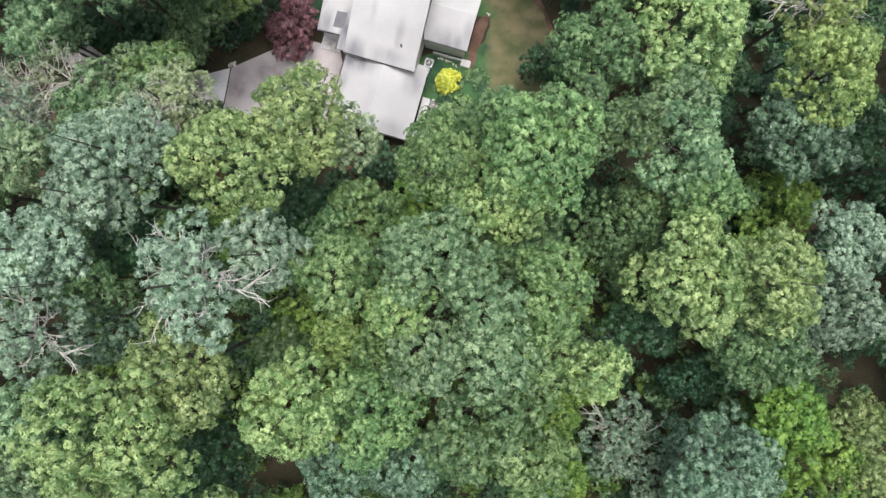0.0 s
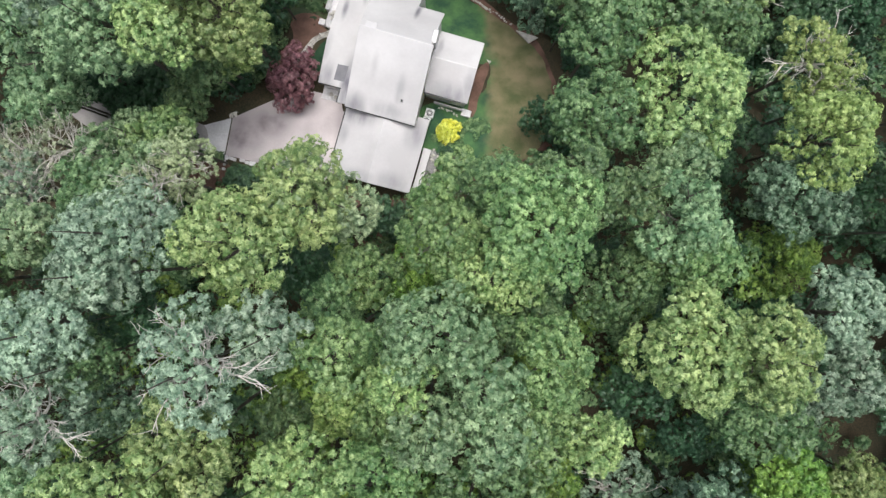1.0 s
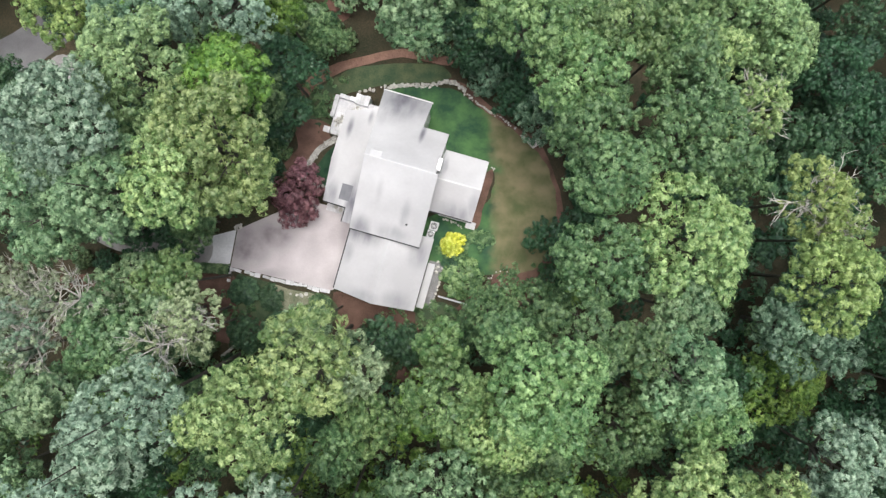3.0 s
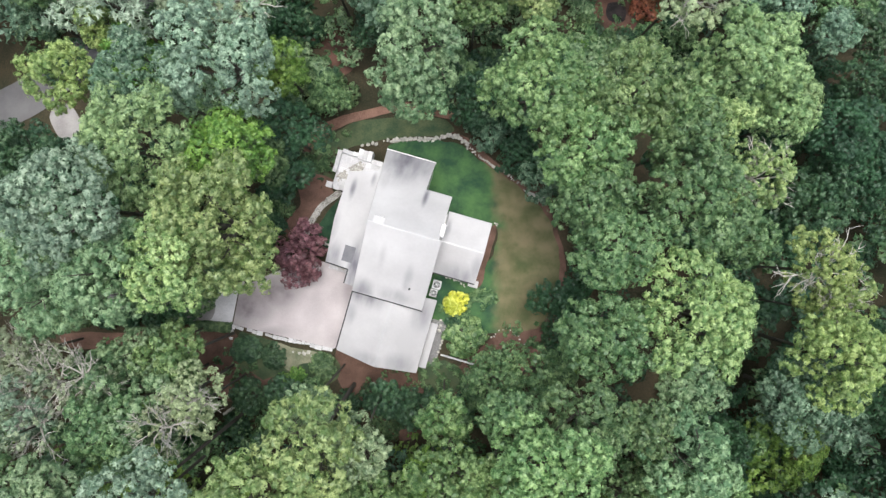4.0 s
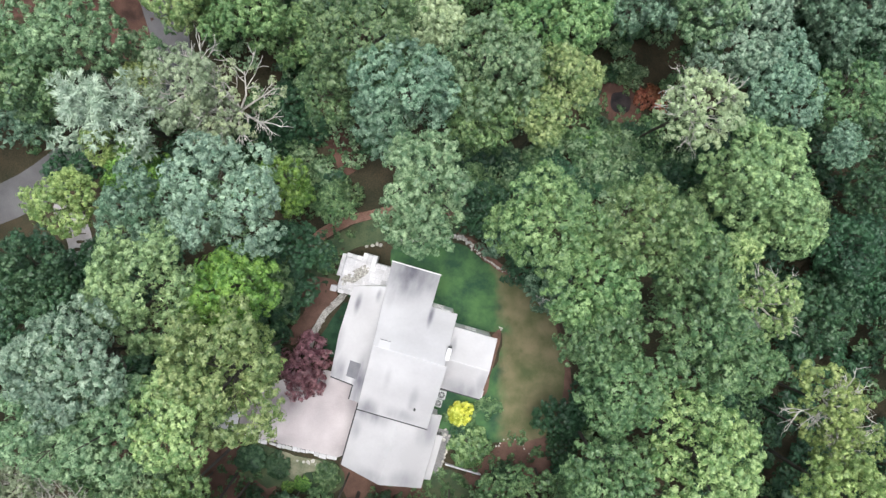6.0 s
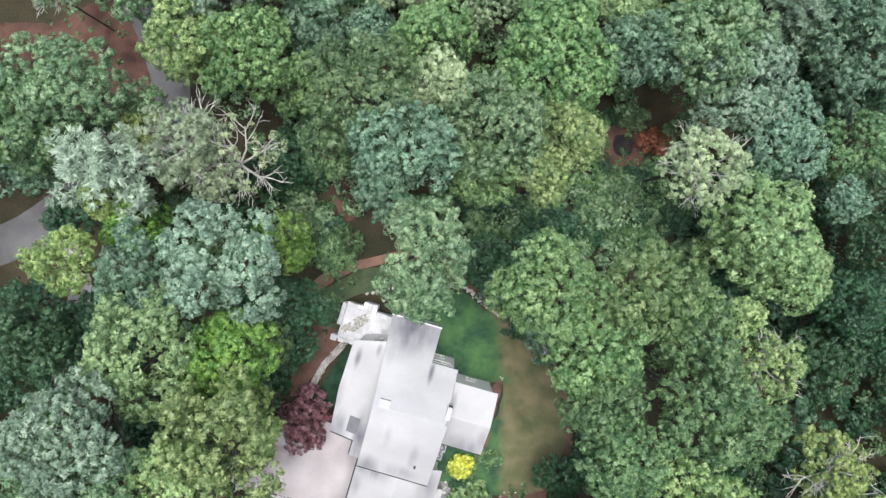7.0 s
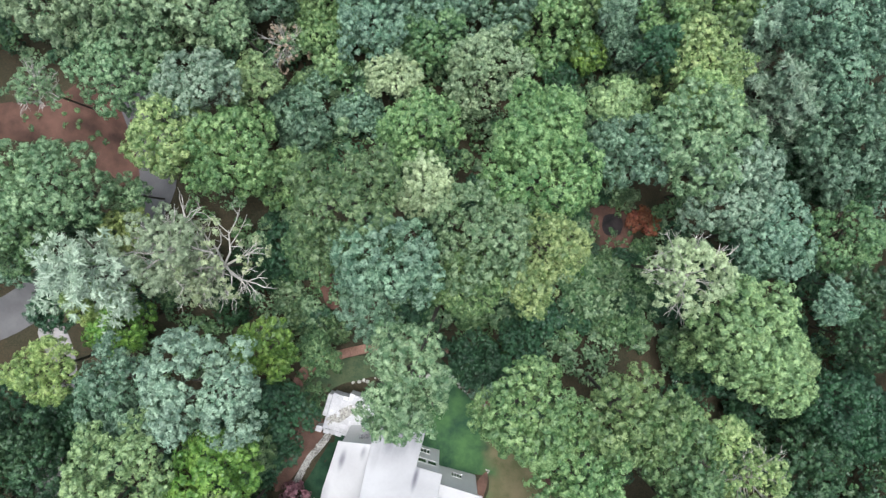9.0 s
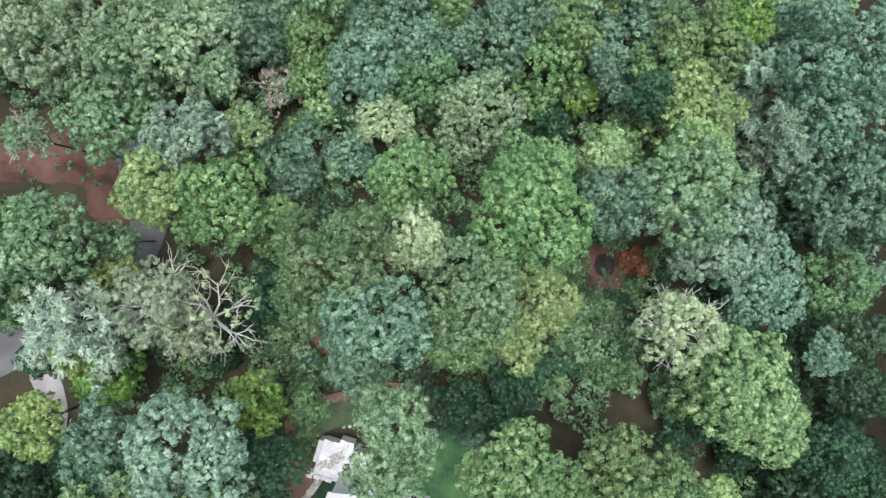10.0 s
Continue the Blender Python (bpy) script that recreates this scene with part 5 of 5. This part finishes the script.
tree(8.1, 53.8, 8.8, 4.2, 'g', 'o')
tree(22.2, 53.4, 6.9, 4.8, 'p', 'o')
tree(24.8, 49.7, 5.6, 4.2, 'P', 'o')
tree(20.3, 42.0, 9.5, 3.5, 'W', 'd', lean=(-0.8, 0.2))
tree(29.2, 45.4, 4.5, 4.2, 'B', 'o')
tree(-22.6, 43.4, 10.6, 3.6, 'S', 'd')
tree(-18.6, 42.2, 9.6, 3.7, 'W', 'b')
tree(-20.6, 41.4, 7.6, 2.6, 'S', 'd')
tree(-28.6, 41.4, 12.6, 5.0, 'C', 'c')
tree(-27.9, 37.1, 7.8, 3.2, 'L', 'o')
tree(-29.6, 39.1, 8.5, 2.1, 'Y', 'o')
tree(-16.3, 21.4, 14.7, 2.9, 'Y', 'o')
tree(-18.9, 19.2, 12.6, 2.5, 'G', 'o')
tree(-21.2, 17.4, 9.5, 2.2, 'G', 'o')
tree(-15.3, 28.1, 9.6, 2.5, 'G', 'o')
tree(-28.4, 45.1, 4.6, 2.2, 'Y', 'o')
tree(-36.8, 37.8, 0.6, 2.5, 'D', 'o')
tree(36.1, 55.0, -4.8, 4.9, 'B', 'c')
tree(39.6, 53.0, -3.6, 4.5, 'B', 'o')
tree(39.0, 45.0, -0.1, 3.5, 'G', 'o')
tree(-20.0, 39.8, -0.1, 3.5, 'D', 'o')
tree(-15.8, 43.3, -2.1, 3.6, 'D', 'o')
tree(-39.3, 28.5, 3.9, 3.4, 'D', 'o')
tree(-32.0, 28.4, 4.8, 3.1, 'D', 'o')
tree(-35.8, 25.4, 9.0, 4.2, 'd', 'o')
tree(6.9, 34.1, 1.7, 2.9, 'D', 'o')
tree(-34.4, 65.9, 8.4, 4.8, 'o', 'o')
tree(-27.7, 63.9, 7.3, 4.8, 'p', 'o')
tree(-22.2, 66.4, 5.1, 4.6, 'o', 'o')
tree(-28.8, 59.6, 6.0, 4.0, 'p', 'o')
tree(-36.0, 57.6, 4.6, 2.2, 'p', 'd')
tree(-17.2, 68.6, 0.9, 3.7, 'B', 'o')
tree(-11.7, 68.7, -1.0, 4.0, 'g', 'o')
tree(-12.0, 65.0, -3.2, 3.2, 'g', 'o')
tree(-15.8, 63.5, -2.4, 2.2, 'r', 'b')
tree(-11.2, 61.8, -3.6, 1.8, 'l', 'o')
tree(-7.0, 65.3, -0.3, 3.6, 'B', 'o')
tree(-1.7, 68.5, -1.4, 4.3, 'B', 'o')
tree(-1.7, 64.9, -3.1, 3.5, 'G', 'o')
tree(4.8, 69.3, -3.9, 4.5, 'B', 'o')
tree(10.5, 66.8, -3.7, 5.0, 'g', 'o')
tree(13.0, 70.6, -3.1, 3.8, 'g', 'o')
tree(14.8, 64.1, -7.5, 2.1, 'L', 'o')
tree(18.6, 65.5, -9.2, 3.1, 'B', 'o')
tree(19.4, 71.2, -7.7, 5.1, 'B', 'o')
tree(22.9, 67.1, -4.1, 3.7, 'g', 'o')
tree(3.8, 61.1, -0.0, 4.0, 'o', 'o')
tree(-4.8, 60.0, -1.3, 2.8, 'W', 'o')
tree(-17.1, 58.5, 3.6, 2.4, 'l', 'o')
tree(24.8, 61.5, -1.0, 4.6, 'y', 'o')
tree(26.0, 69.2, -2.9, 4.4, 'g', 'o')
tree(31.3, 66.0, -3.8, 4.2, 'P', 'c')
tree(32.9, 60.5, -2.5, 4.8, 'P', 'c')
tree(29.7, 70.7, -3.2, 3.2, 'L', 'o')
tree(37.3, 67.2, 1.2, 4.8, 'B', 'o')
tree(39.7, 61.1, 0.3, 5.2, 'B', 'o')
tree(39.0, 54.8, 1.3, 5.1, 'B', 'o')
tree(36.3, 69.5, -6.0, 4.1, 'B', 'o')
tree(39.0, 53.4, -7.7, 5.1, 'D', 'o')
tree(-7.5, 69.6, -2.1, 3.7, 'B', 'o')
tree(0.2, 71.6, -3.1, 3.8, 'g', 'o')
tree(8.1, 72.0, -4.0, 3.8, 'B', 'o')
tree(-30.4, 68.2, 7.9, 3.7, 'o', 'o')
tree(-25.6, 69.3, 5.0, 3.9, 'o', 'o')
tree(22.0, 73.2, -7.0, 4.0, 'B', 'o')
tree(-20.5, 70.0, 1.9, 3.5, 'o', 'o')
tree(-14.5, 71.3, -1.1, 3.7, 'o', 'o')

tree(16.6, 10.6, 18.2, 2.4, 'p', 'o')
tree(-0.6, 8.2, 17.2, 1.8, 'g', 'o')
tree(-21.2, 57.6, 7.2, 3.6, 'P', 'o')
tree(7.0, 40.8, 10.6, 2.2, 'y', 'o')
tree(-25.6, 11.6, 19.8, 2.2, 'S', 'b')
tree(24.2, -11.8, 18.2, 2.6, 'L', 'o')
tree(31.0, 33.6, 4.8, 2.2, 'l', 'o')
tree(-5.2, 39.2, 14.4, 2.5, 'B', 'o')
tree(4.0, 9.0, 20.4, 2.3, 'G', 'o')
tree(18.6, 1.9, 16.0, 2.0, 'g', 'o')
tree(6.8, 0.0, 17.2, 2.2, 'G', 'o')
tree(-8.0, 0.6, 18.5, 2.2, 'G', 'o')
tree(-4.3, -2.2, 20.4, 1.9, 'g', 'o')
tree(3.6, -0.9, 20.2, 1.9, 'G', 'o')
tree(-10.6, -7.3, 20.2, 2.2, 'G', 'o')
tree(20.8, 30.0, 13.4, 2.2, 'y', 'o')
tree(33.4, 57.8, -1.6, 3.4, 'P', 'c')
tree(16.8, 58.0, -1.2, 2.6, 'g', 'o')
tree(15.0, 56.6, 4.2, 2.4, 'l', 'o')
tree(23.6, 57.2, 3.6, 3.3, 'y', 'o')
tree(-33.2, 46.0, 0.5, 2.0, 'd', 'o')
tree(-28.8, 48.5, 3.0, 2.1, 'p', 'o')
tree(-9.8, 9.6, 20.4, 1.9, 'o', 'o')
tree(-6.2, 7.2, 22.0, 2.2, 'o', 'o')
tree(-34.2, 28.3, 3.4, 1.9, 'D', 'o')
tree(-14.3, 8.0, 7.0, 1.6, 'd', 'o')
tree(-5.6, 7.6, 7.0, 1.7, 'd', 'o')
tree(-3.0, 6.8, 7.5, 1.7, 'd', 'o')
tree(-17.4, 7.6, 6.5, 1.5, 'd', 'o')
tree(-19.0, 8.7, 22.0, 1.9, 'W', 'b')
tree(-28.6, 8.2, 20.0, 2.4, 'S', 'b')


hedge()

# garden plants
maple = tree(-13.5, 19.9, 4.8, 2.7, "M", group="garden trees")
tagged(maple, "small wine-red maple beside the drive", "maple tree")
shrub(0.45, 15.35, 1.05, 1.7, "F", "rounded shrub with bright yellow leaves beside the house", neat=True)
shrub(1.3, 12.2, 1.75, 1.5, "g", "loose bright green shrub beside the garage")
shrub(0.2, 13.4, 0.7, 0.8, "D", "low shade-deepened green shrub beside the garage")
for x, y, r, hue in ((-18.8, 11.0, 1.35, "d"), (-16.3, 10.4, 1.1, "d"), (-11.8, 9.4, 1.2, "G"), (-14.1, 8.7, 0.7, "L"), (-15.4, 8.4, 0.6, "L")):
    shrub(x, y, r, r * 0.95, hue, "clipped rounded " + LEAVES[hue][0] + " shrub below the drive", "clipped shrubs", neat=True)
for x, y, r, hue in ((5.8, 5.3, 1.6, "d"), (2.6, 7.0, 1.2, "d"), (4.6, 9.6, 1.3, "d"), (-7.0, 6.8, 1.3, "d"), (-4.1, 6.1, 1.3, "d"), (-5.7, 4.3, 1.4, "G"), (-2.1, 6.3, 1.2, "d"), (1.1, 5.8, 1.3, "G"), (-9.6, 6.0, 1.3, "d"), (-12.5, 7.0, 1.3, "G"), (-18.3, 7.0, 1.4, "d"), (-1.0, 5.5, 1.0, "G"), (-15.5, 6.5, 1.5, "d")):
    shrub(x, y, r, r * 1.3, hue, LEAVES[hue][0] + " understory shrub on the mulch", "understory shrubs")
for x, y, r, hue in ((-13.9, 37.2, 1.6, "G"), (-11.7, 36.1, 1.5, "G"), (-15.2, 39.0, 1.6, "p"), (-10.2, 35.6, 1.2, "G"), (-12.9, 35.0, 1.3, "G"), (17.4, 39.9, 1.4, "p"), (20.7, 40.6, 1.4, "D"), (14.8, 38.0, 1.3, "p"), (18.2, 37.5, 1.5, "D"), (12.2, 36.3, 1.2, "D"), (10.2, 39.6, 1.0, "D"), (22.3, 38.7, 1.4, "D"), (7.8, 38.8, 0.9, "p"), (9.0, 37.7, 0.8, "p"), (10.9, 36.5, 0.9, "g"), (12.3, 38.2, 0.8, "p"), (13.6, 41.5, 1.0, "L"), (19.9, 42.3, 1.2, "D"), (-17.5, 41.2, 1.5, "D"), (15.7, 36.0, 1.4, "G")):
    shrub(x, y, r, r * 1.5, hue, LEAVES[hue][0] + " wild shrub in the clearing", "wild shrubs")
for k in range(15):
    a = 0.42 * k + 0.2
    x, y = 18.2 + 3.9 * math.cos(a), 46.2 + 3.6 * math.sin(a)
    if not (20 < x < 24 and 44.5 < y < 49):
        hue = "GDpGD"[k % 5]
        shrub(x, y, 0.9 + 0.12 * (k % 4), 1.2 + 0.3 * (k % 3), hue, LEAVES[hue][0] + " wild shrub at the ash patch's edge", "wild shrubs")
shrub(22.0, 46.8, 1.7, 1.7, "R", "rust-orange dying shrub beside the ash patch", "wild shrubs")

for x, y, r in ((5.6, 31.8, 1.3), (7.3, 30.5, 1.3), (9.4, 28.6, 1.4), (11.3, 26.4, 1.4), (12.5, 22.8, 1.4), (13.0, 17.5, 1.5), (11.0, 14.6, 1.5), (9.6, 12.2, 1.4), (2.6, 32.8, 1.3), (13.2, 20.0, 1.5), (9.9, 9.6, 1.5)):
    shrub(x, y, r, r * 1.4, "D", "shade-deepened green shrub at the wood's edge", "understory shrubs")
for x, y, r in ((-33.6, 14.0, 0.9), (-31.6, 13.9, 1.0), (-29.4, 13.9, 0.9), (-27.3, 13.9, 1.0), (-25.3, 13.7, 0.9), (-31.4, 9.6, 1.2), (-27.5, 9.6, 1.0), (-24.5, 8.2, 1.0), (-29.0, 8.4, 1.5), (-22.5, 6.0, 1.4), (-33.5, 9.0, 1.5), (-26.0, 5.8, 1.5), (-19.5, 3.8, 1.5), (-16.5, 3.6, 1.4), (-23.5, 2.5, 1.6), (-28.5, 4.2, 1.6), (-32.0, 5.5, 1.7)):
    shrub(x, y, r, r * 1.5, pick.choice("DDG"), "shade-deepened green shrub on the bank below the drive", "understory shrubs")

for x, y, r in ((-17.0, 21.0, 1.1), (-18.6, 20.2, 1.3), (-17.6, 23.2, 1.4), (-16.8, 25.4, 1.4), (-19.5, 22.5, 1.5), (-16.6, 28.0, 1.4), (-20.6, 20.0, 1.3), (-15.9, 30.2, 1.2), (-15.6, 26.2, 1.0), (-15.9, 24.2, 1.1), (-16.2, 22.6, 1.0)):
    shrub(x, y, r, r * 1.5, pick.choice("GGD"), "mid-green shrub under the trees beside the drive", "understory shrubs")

# understory and the woods beyond, wherever no tree stands yet
grow = random.Random(11)


def open_ground(x, y):
    """True in the yard, on the roads and in the clearings."""
    return ((-15.5 < x < 11 and 8 < y < 33.5) or (-24 < x < -15 and 10.5 < y < 18.5) or math.hypot(x + 37, y - 56) < 6.5 or math.hypot(x - 18.5, y - 46) < 4.5
            or math.hypot(x + 42, y - 34) < 8.5 or (-40 < x < -22 and 11 < y < 19) or (-50 < x < -28 and 52.5 < y < 62.5) or math.hypot(x + 33, y - 51) < 5)


OUTER = []
count, count_edge = 0, 0
for _ in range(2600):
    x, y = grow.uniform(-75, 75), grow.uniform(-40, 105)
    if open_ground(x, y):
        continue
    r = grow.uniform(1.4, 2.3)
    if any((x - a) ** 2 + (y - b) ** 2 < (0.56 * (r + c)) ** 2 for a, b, c in PLANTED):
        continue
    side = 27 + 0.2 * max(0, y)
    g = ground_height(x, y)
    if -side < x < side and -10 < y < 62:
        if count < 26:
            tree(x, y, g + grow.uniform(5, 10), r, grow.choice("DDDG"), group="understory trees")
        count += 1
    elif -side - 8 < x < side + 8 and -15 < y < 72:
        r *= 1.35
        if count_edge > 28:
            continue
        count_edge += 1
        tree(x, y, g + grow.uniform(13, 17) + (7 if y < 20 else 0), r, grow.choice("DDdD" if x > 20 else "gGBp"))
    else:
        r *= 1.9
        PLANTED.append((x, y, r))
        OUTER.append((x, y, g + grow.uniform(12, 18) + (7 if y < 20 else 0), r))


def joined_leaves(name, places, leaves, leaf, hue, label, category, flat=1.0, seed=3):
    """Far or low foliage that nobody could count, in one mesh: clumps of leaves round each place."""
    rng = np.random.default_rng(seed)
    pts, nors = [], []
    for x, y, top, r in places:
        for _ in range(7):
            w = rng.normal(0, 1, 3)
            w[2] = abs(w[2])
            w /= np.linalg.norm(w)
            c = np.array([x, y, top - r * flat]) + w * np.array([r, r, r * flat]) * 0.62
            q = rng.normal(0, 1, (leaves // 7, 3)) + 0.7 * w + np.array([0, 0, 0.4])
            q /= np.linalg.norm(q, axis=1)[:, None]
            pts.append(c + q * np.array([r, r, r * flat]) * 0.42 * rng.uniform(0.6, 1.1, (len(q), 1)))
            nors.append(q * 0.7 + np.array([0, 0, 0.5]))
    p, nn = np.concatenate(pts), np.concatenate(nors)
    nn /= np.linalg.norm(nn, axis=1)[:, None]
    verts, n = leaf_cloud(p, nn, leaf, seed)
    me = leaf_mesh(name, verts, n)
    me.materials.append(LEAVES[hue][1])
    tagged(new(name, me), label, category, kind="stuff")


NEAR = [p for p in OUTER if -58 < p[0] < 58 and -32 < p[1] < 92]
FAR = [p for p in OUTER if p not in NEAR]
for k, hue in enumerate("gBp"):
    joined_leaves("distant_woods", NEAR[k::3], 640, 0.22, hue, "unbroken woodland canopy beyond the clearing", "woods", 1.2, 20 + k)
    joined_leaves("distant_woods", FAR[k::3], 220, 0.5, hue, "unbroken woodland canopy far from the house", "woods", 1.2, 30 + k)

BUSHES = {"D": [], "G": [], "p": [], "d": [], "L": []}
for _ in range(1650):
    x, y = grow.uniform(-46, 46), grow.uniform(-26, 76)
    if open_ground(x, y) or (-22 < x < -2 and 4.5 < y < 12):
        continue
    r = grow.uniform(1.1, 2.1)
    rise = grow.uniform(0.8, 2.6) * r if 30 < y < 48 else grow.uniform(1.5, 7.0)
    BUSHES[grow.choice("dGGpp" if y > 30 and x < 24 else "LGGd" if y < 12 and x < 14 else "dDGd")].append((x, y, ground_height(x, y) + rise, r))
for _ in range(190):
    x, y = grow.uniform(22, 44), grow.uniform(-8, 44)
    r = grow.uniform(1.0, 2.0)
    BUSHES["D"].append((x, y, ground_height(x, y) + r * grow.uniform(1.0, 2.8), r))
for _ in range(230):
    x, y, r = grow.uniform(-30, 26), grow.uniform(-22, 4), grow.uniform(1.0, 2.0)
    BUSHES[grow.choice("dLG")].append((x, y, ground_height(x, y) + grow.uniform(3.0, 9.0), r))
for _ in range(150):
    a, d = grow.uniform(0, 6.283), math.sqrt(grow.random())
    x, y, r = 14.5 + 7.0 * math.cos(a) * d, 39.3 + 3.6 * math.sin(a) * d, grow.uniform(0.5, 1.1)
    BUSHES[grow.choice("pGGpD")].append((x, y, ground_height(x, y) + r * grow.uniform(0.8, 2.0), r))
for _ in range(100):
    a, d = grow.uniform(0, 6.283), math.sqrt(grow.random())
    x, y, r = 20.5 + 5.5 * math.cos(a) * d, 38.0 + 4.0 * math.sin(a) * d, grow.uniform(0.4, 0.9)
    BUSHES[grow.choice("pGGpD")].append((x, y, ground_height(x, y) + r * grow.uniform(0.8, 1.8), r))
for _ in range(110):
    a, d = grow.uniform(0, 6.283), math.sqrt(grow.random())
    x, y, r = 2.5 + 8.5 * math.cos(a) * d, 38.6 + 2.6 * math.sin(a) * d, grow.uniform(0.5, 1.1)
    BUSHES[grow.choice("pGGDD")].append((x, y, ground_height(x, y) + r * grow.uniform(0.8, 2.0), r))
for _ in range(260):
    x, y, r = grow.uniform(-18, 30), grow.uniform(46, 68), grow.uniform(0.8, 1.6)
    if math.hypot(x - 18.5, y - 46) > 5:
        BUSHES[grow.choice("dGdp")].append((x, y, ground_height(x, y) + r * grow.uniform(0.8, 2.2), r))
for k, hue in enumerate(BUSHES):
    joined_leaves("undergrowth", BUSHES[hue], 154, 0.17, hue, "dense " + LEAVES[hue][0] + " undergrowth on the forest floor", "undergrowth", 0.8, 40 + k)

LOW = []
for cx, cy, wide, many in ((6.5, 38.5, 5.5, 60), (18.0, 43.0, 5.0, 70), (18.0, 47.5, 3.6, 14), (-13.0, 29.0, 1.8, 40), (-12.5, 40.0, 3.0, 25), (-4.0, 6.5, 5.0, 40), (4.5, 9.5, 3.0, 26), (7.0, 12.6, 2.5, 22), (3.0, 15.8, 1.2, 30), (-20.5, 9.0, 3.0, 22), (-28.0, 11.5, 5.0, 26), (-12.0, 31.0, 2.2, 18), (-39.0, 56.5, 5.0, 22), (1.0, 14.5, 2.2, 40), (-0.8, 8.6, 2.4, 26)):
    for _ in range(many):
        a, d = grow.uniform(0, 6.283), wide * math.sqrt(grow.random())
        x, y, r = cx + math.cos(a) * d, cy + math.sin(a) * d * 0.6, grow.uniform(0.18, 0.5)
        LOW.append((x, y, ground_height(x, y) + r * 0.9, r))
joined_leaves("low_plants", LOW, 63, 0.075, "G", "scattered ferns and seedlings on the mulch", "low plants", 0.7, 60)
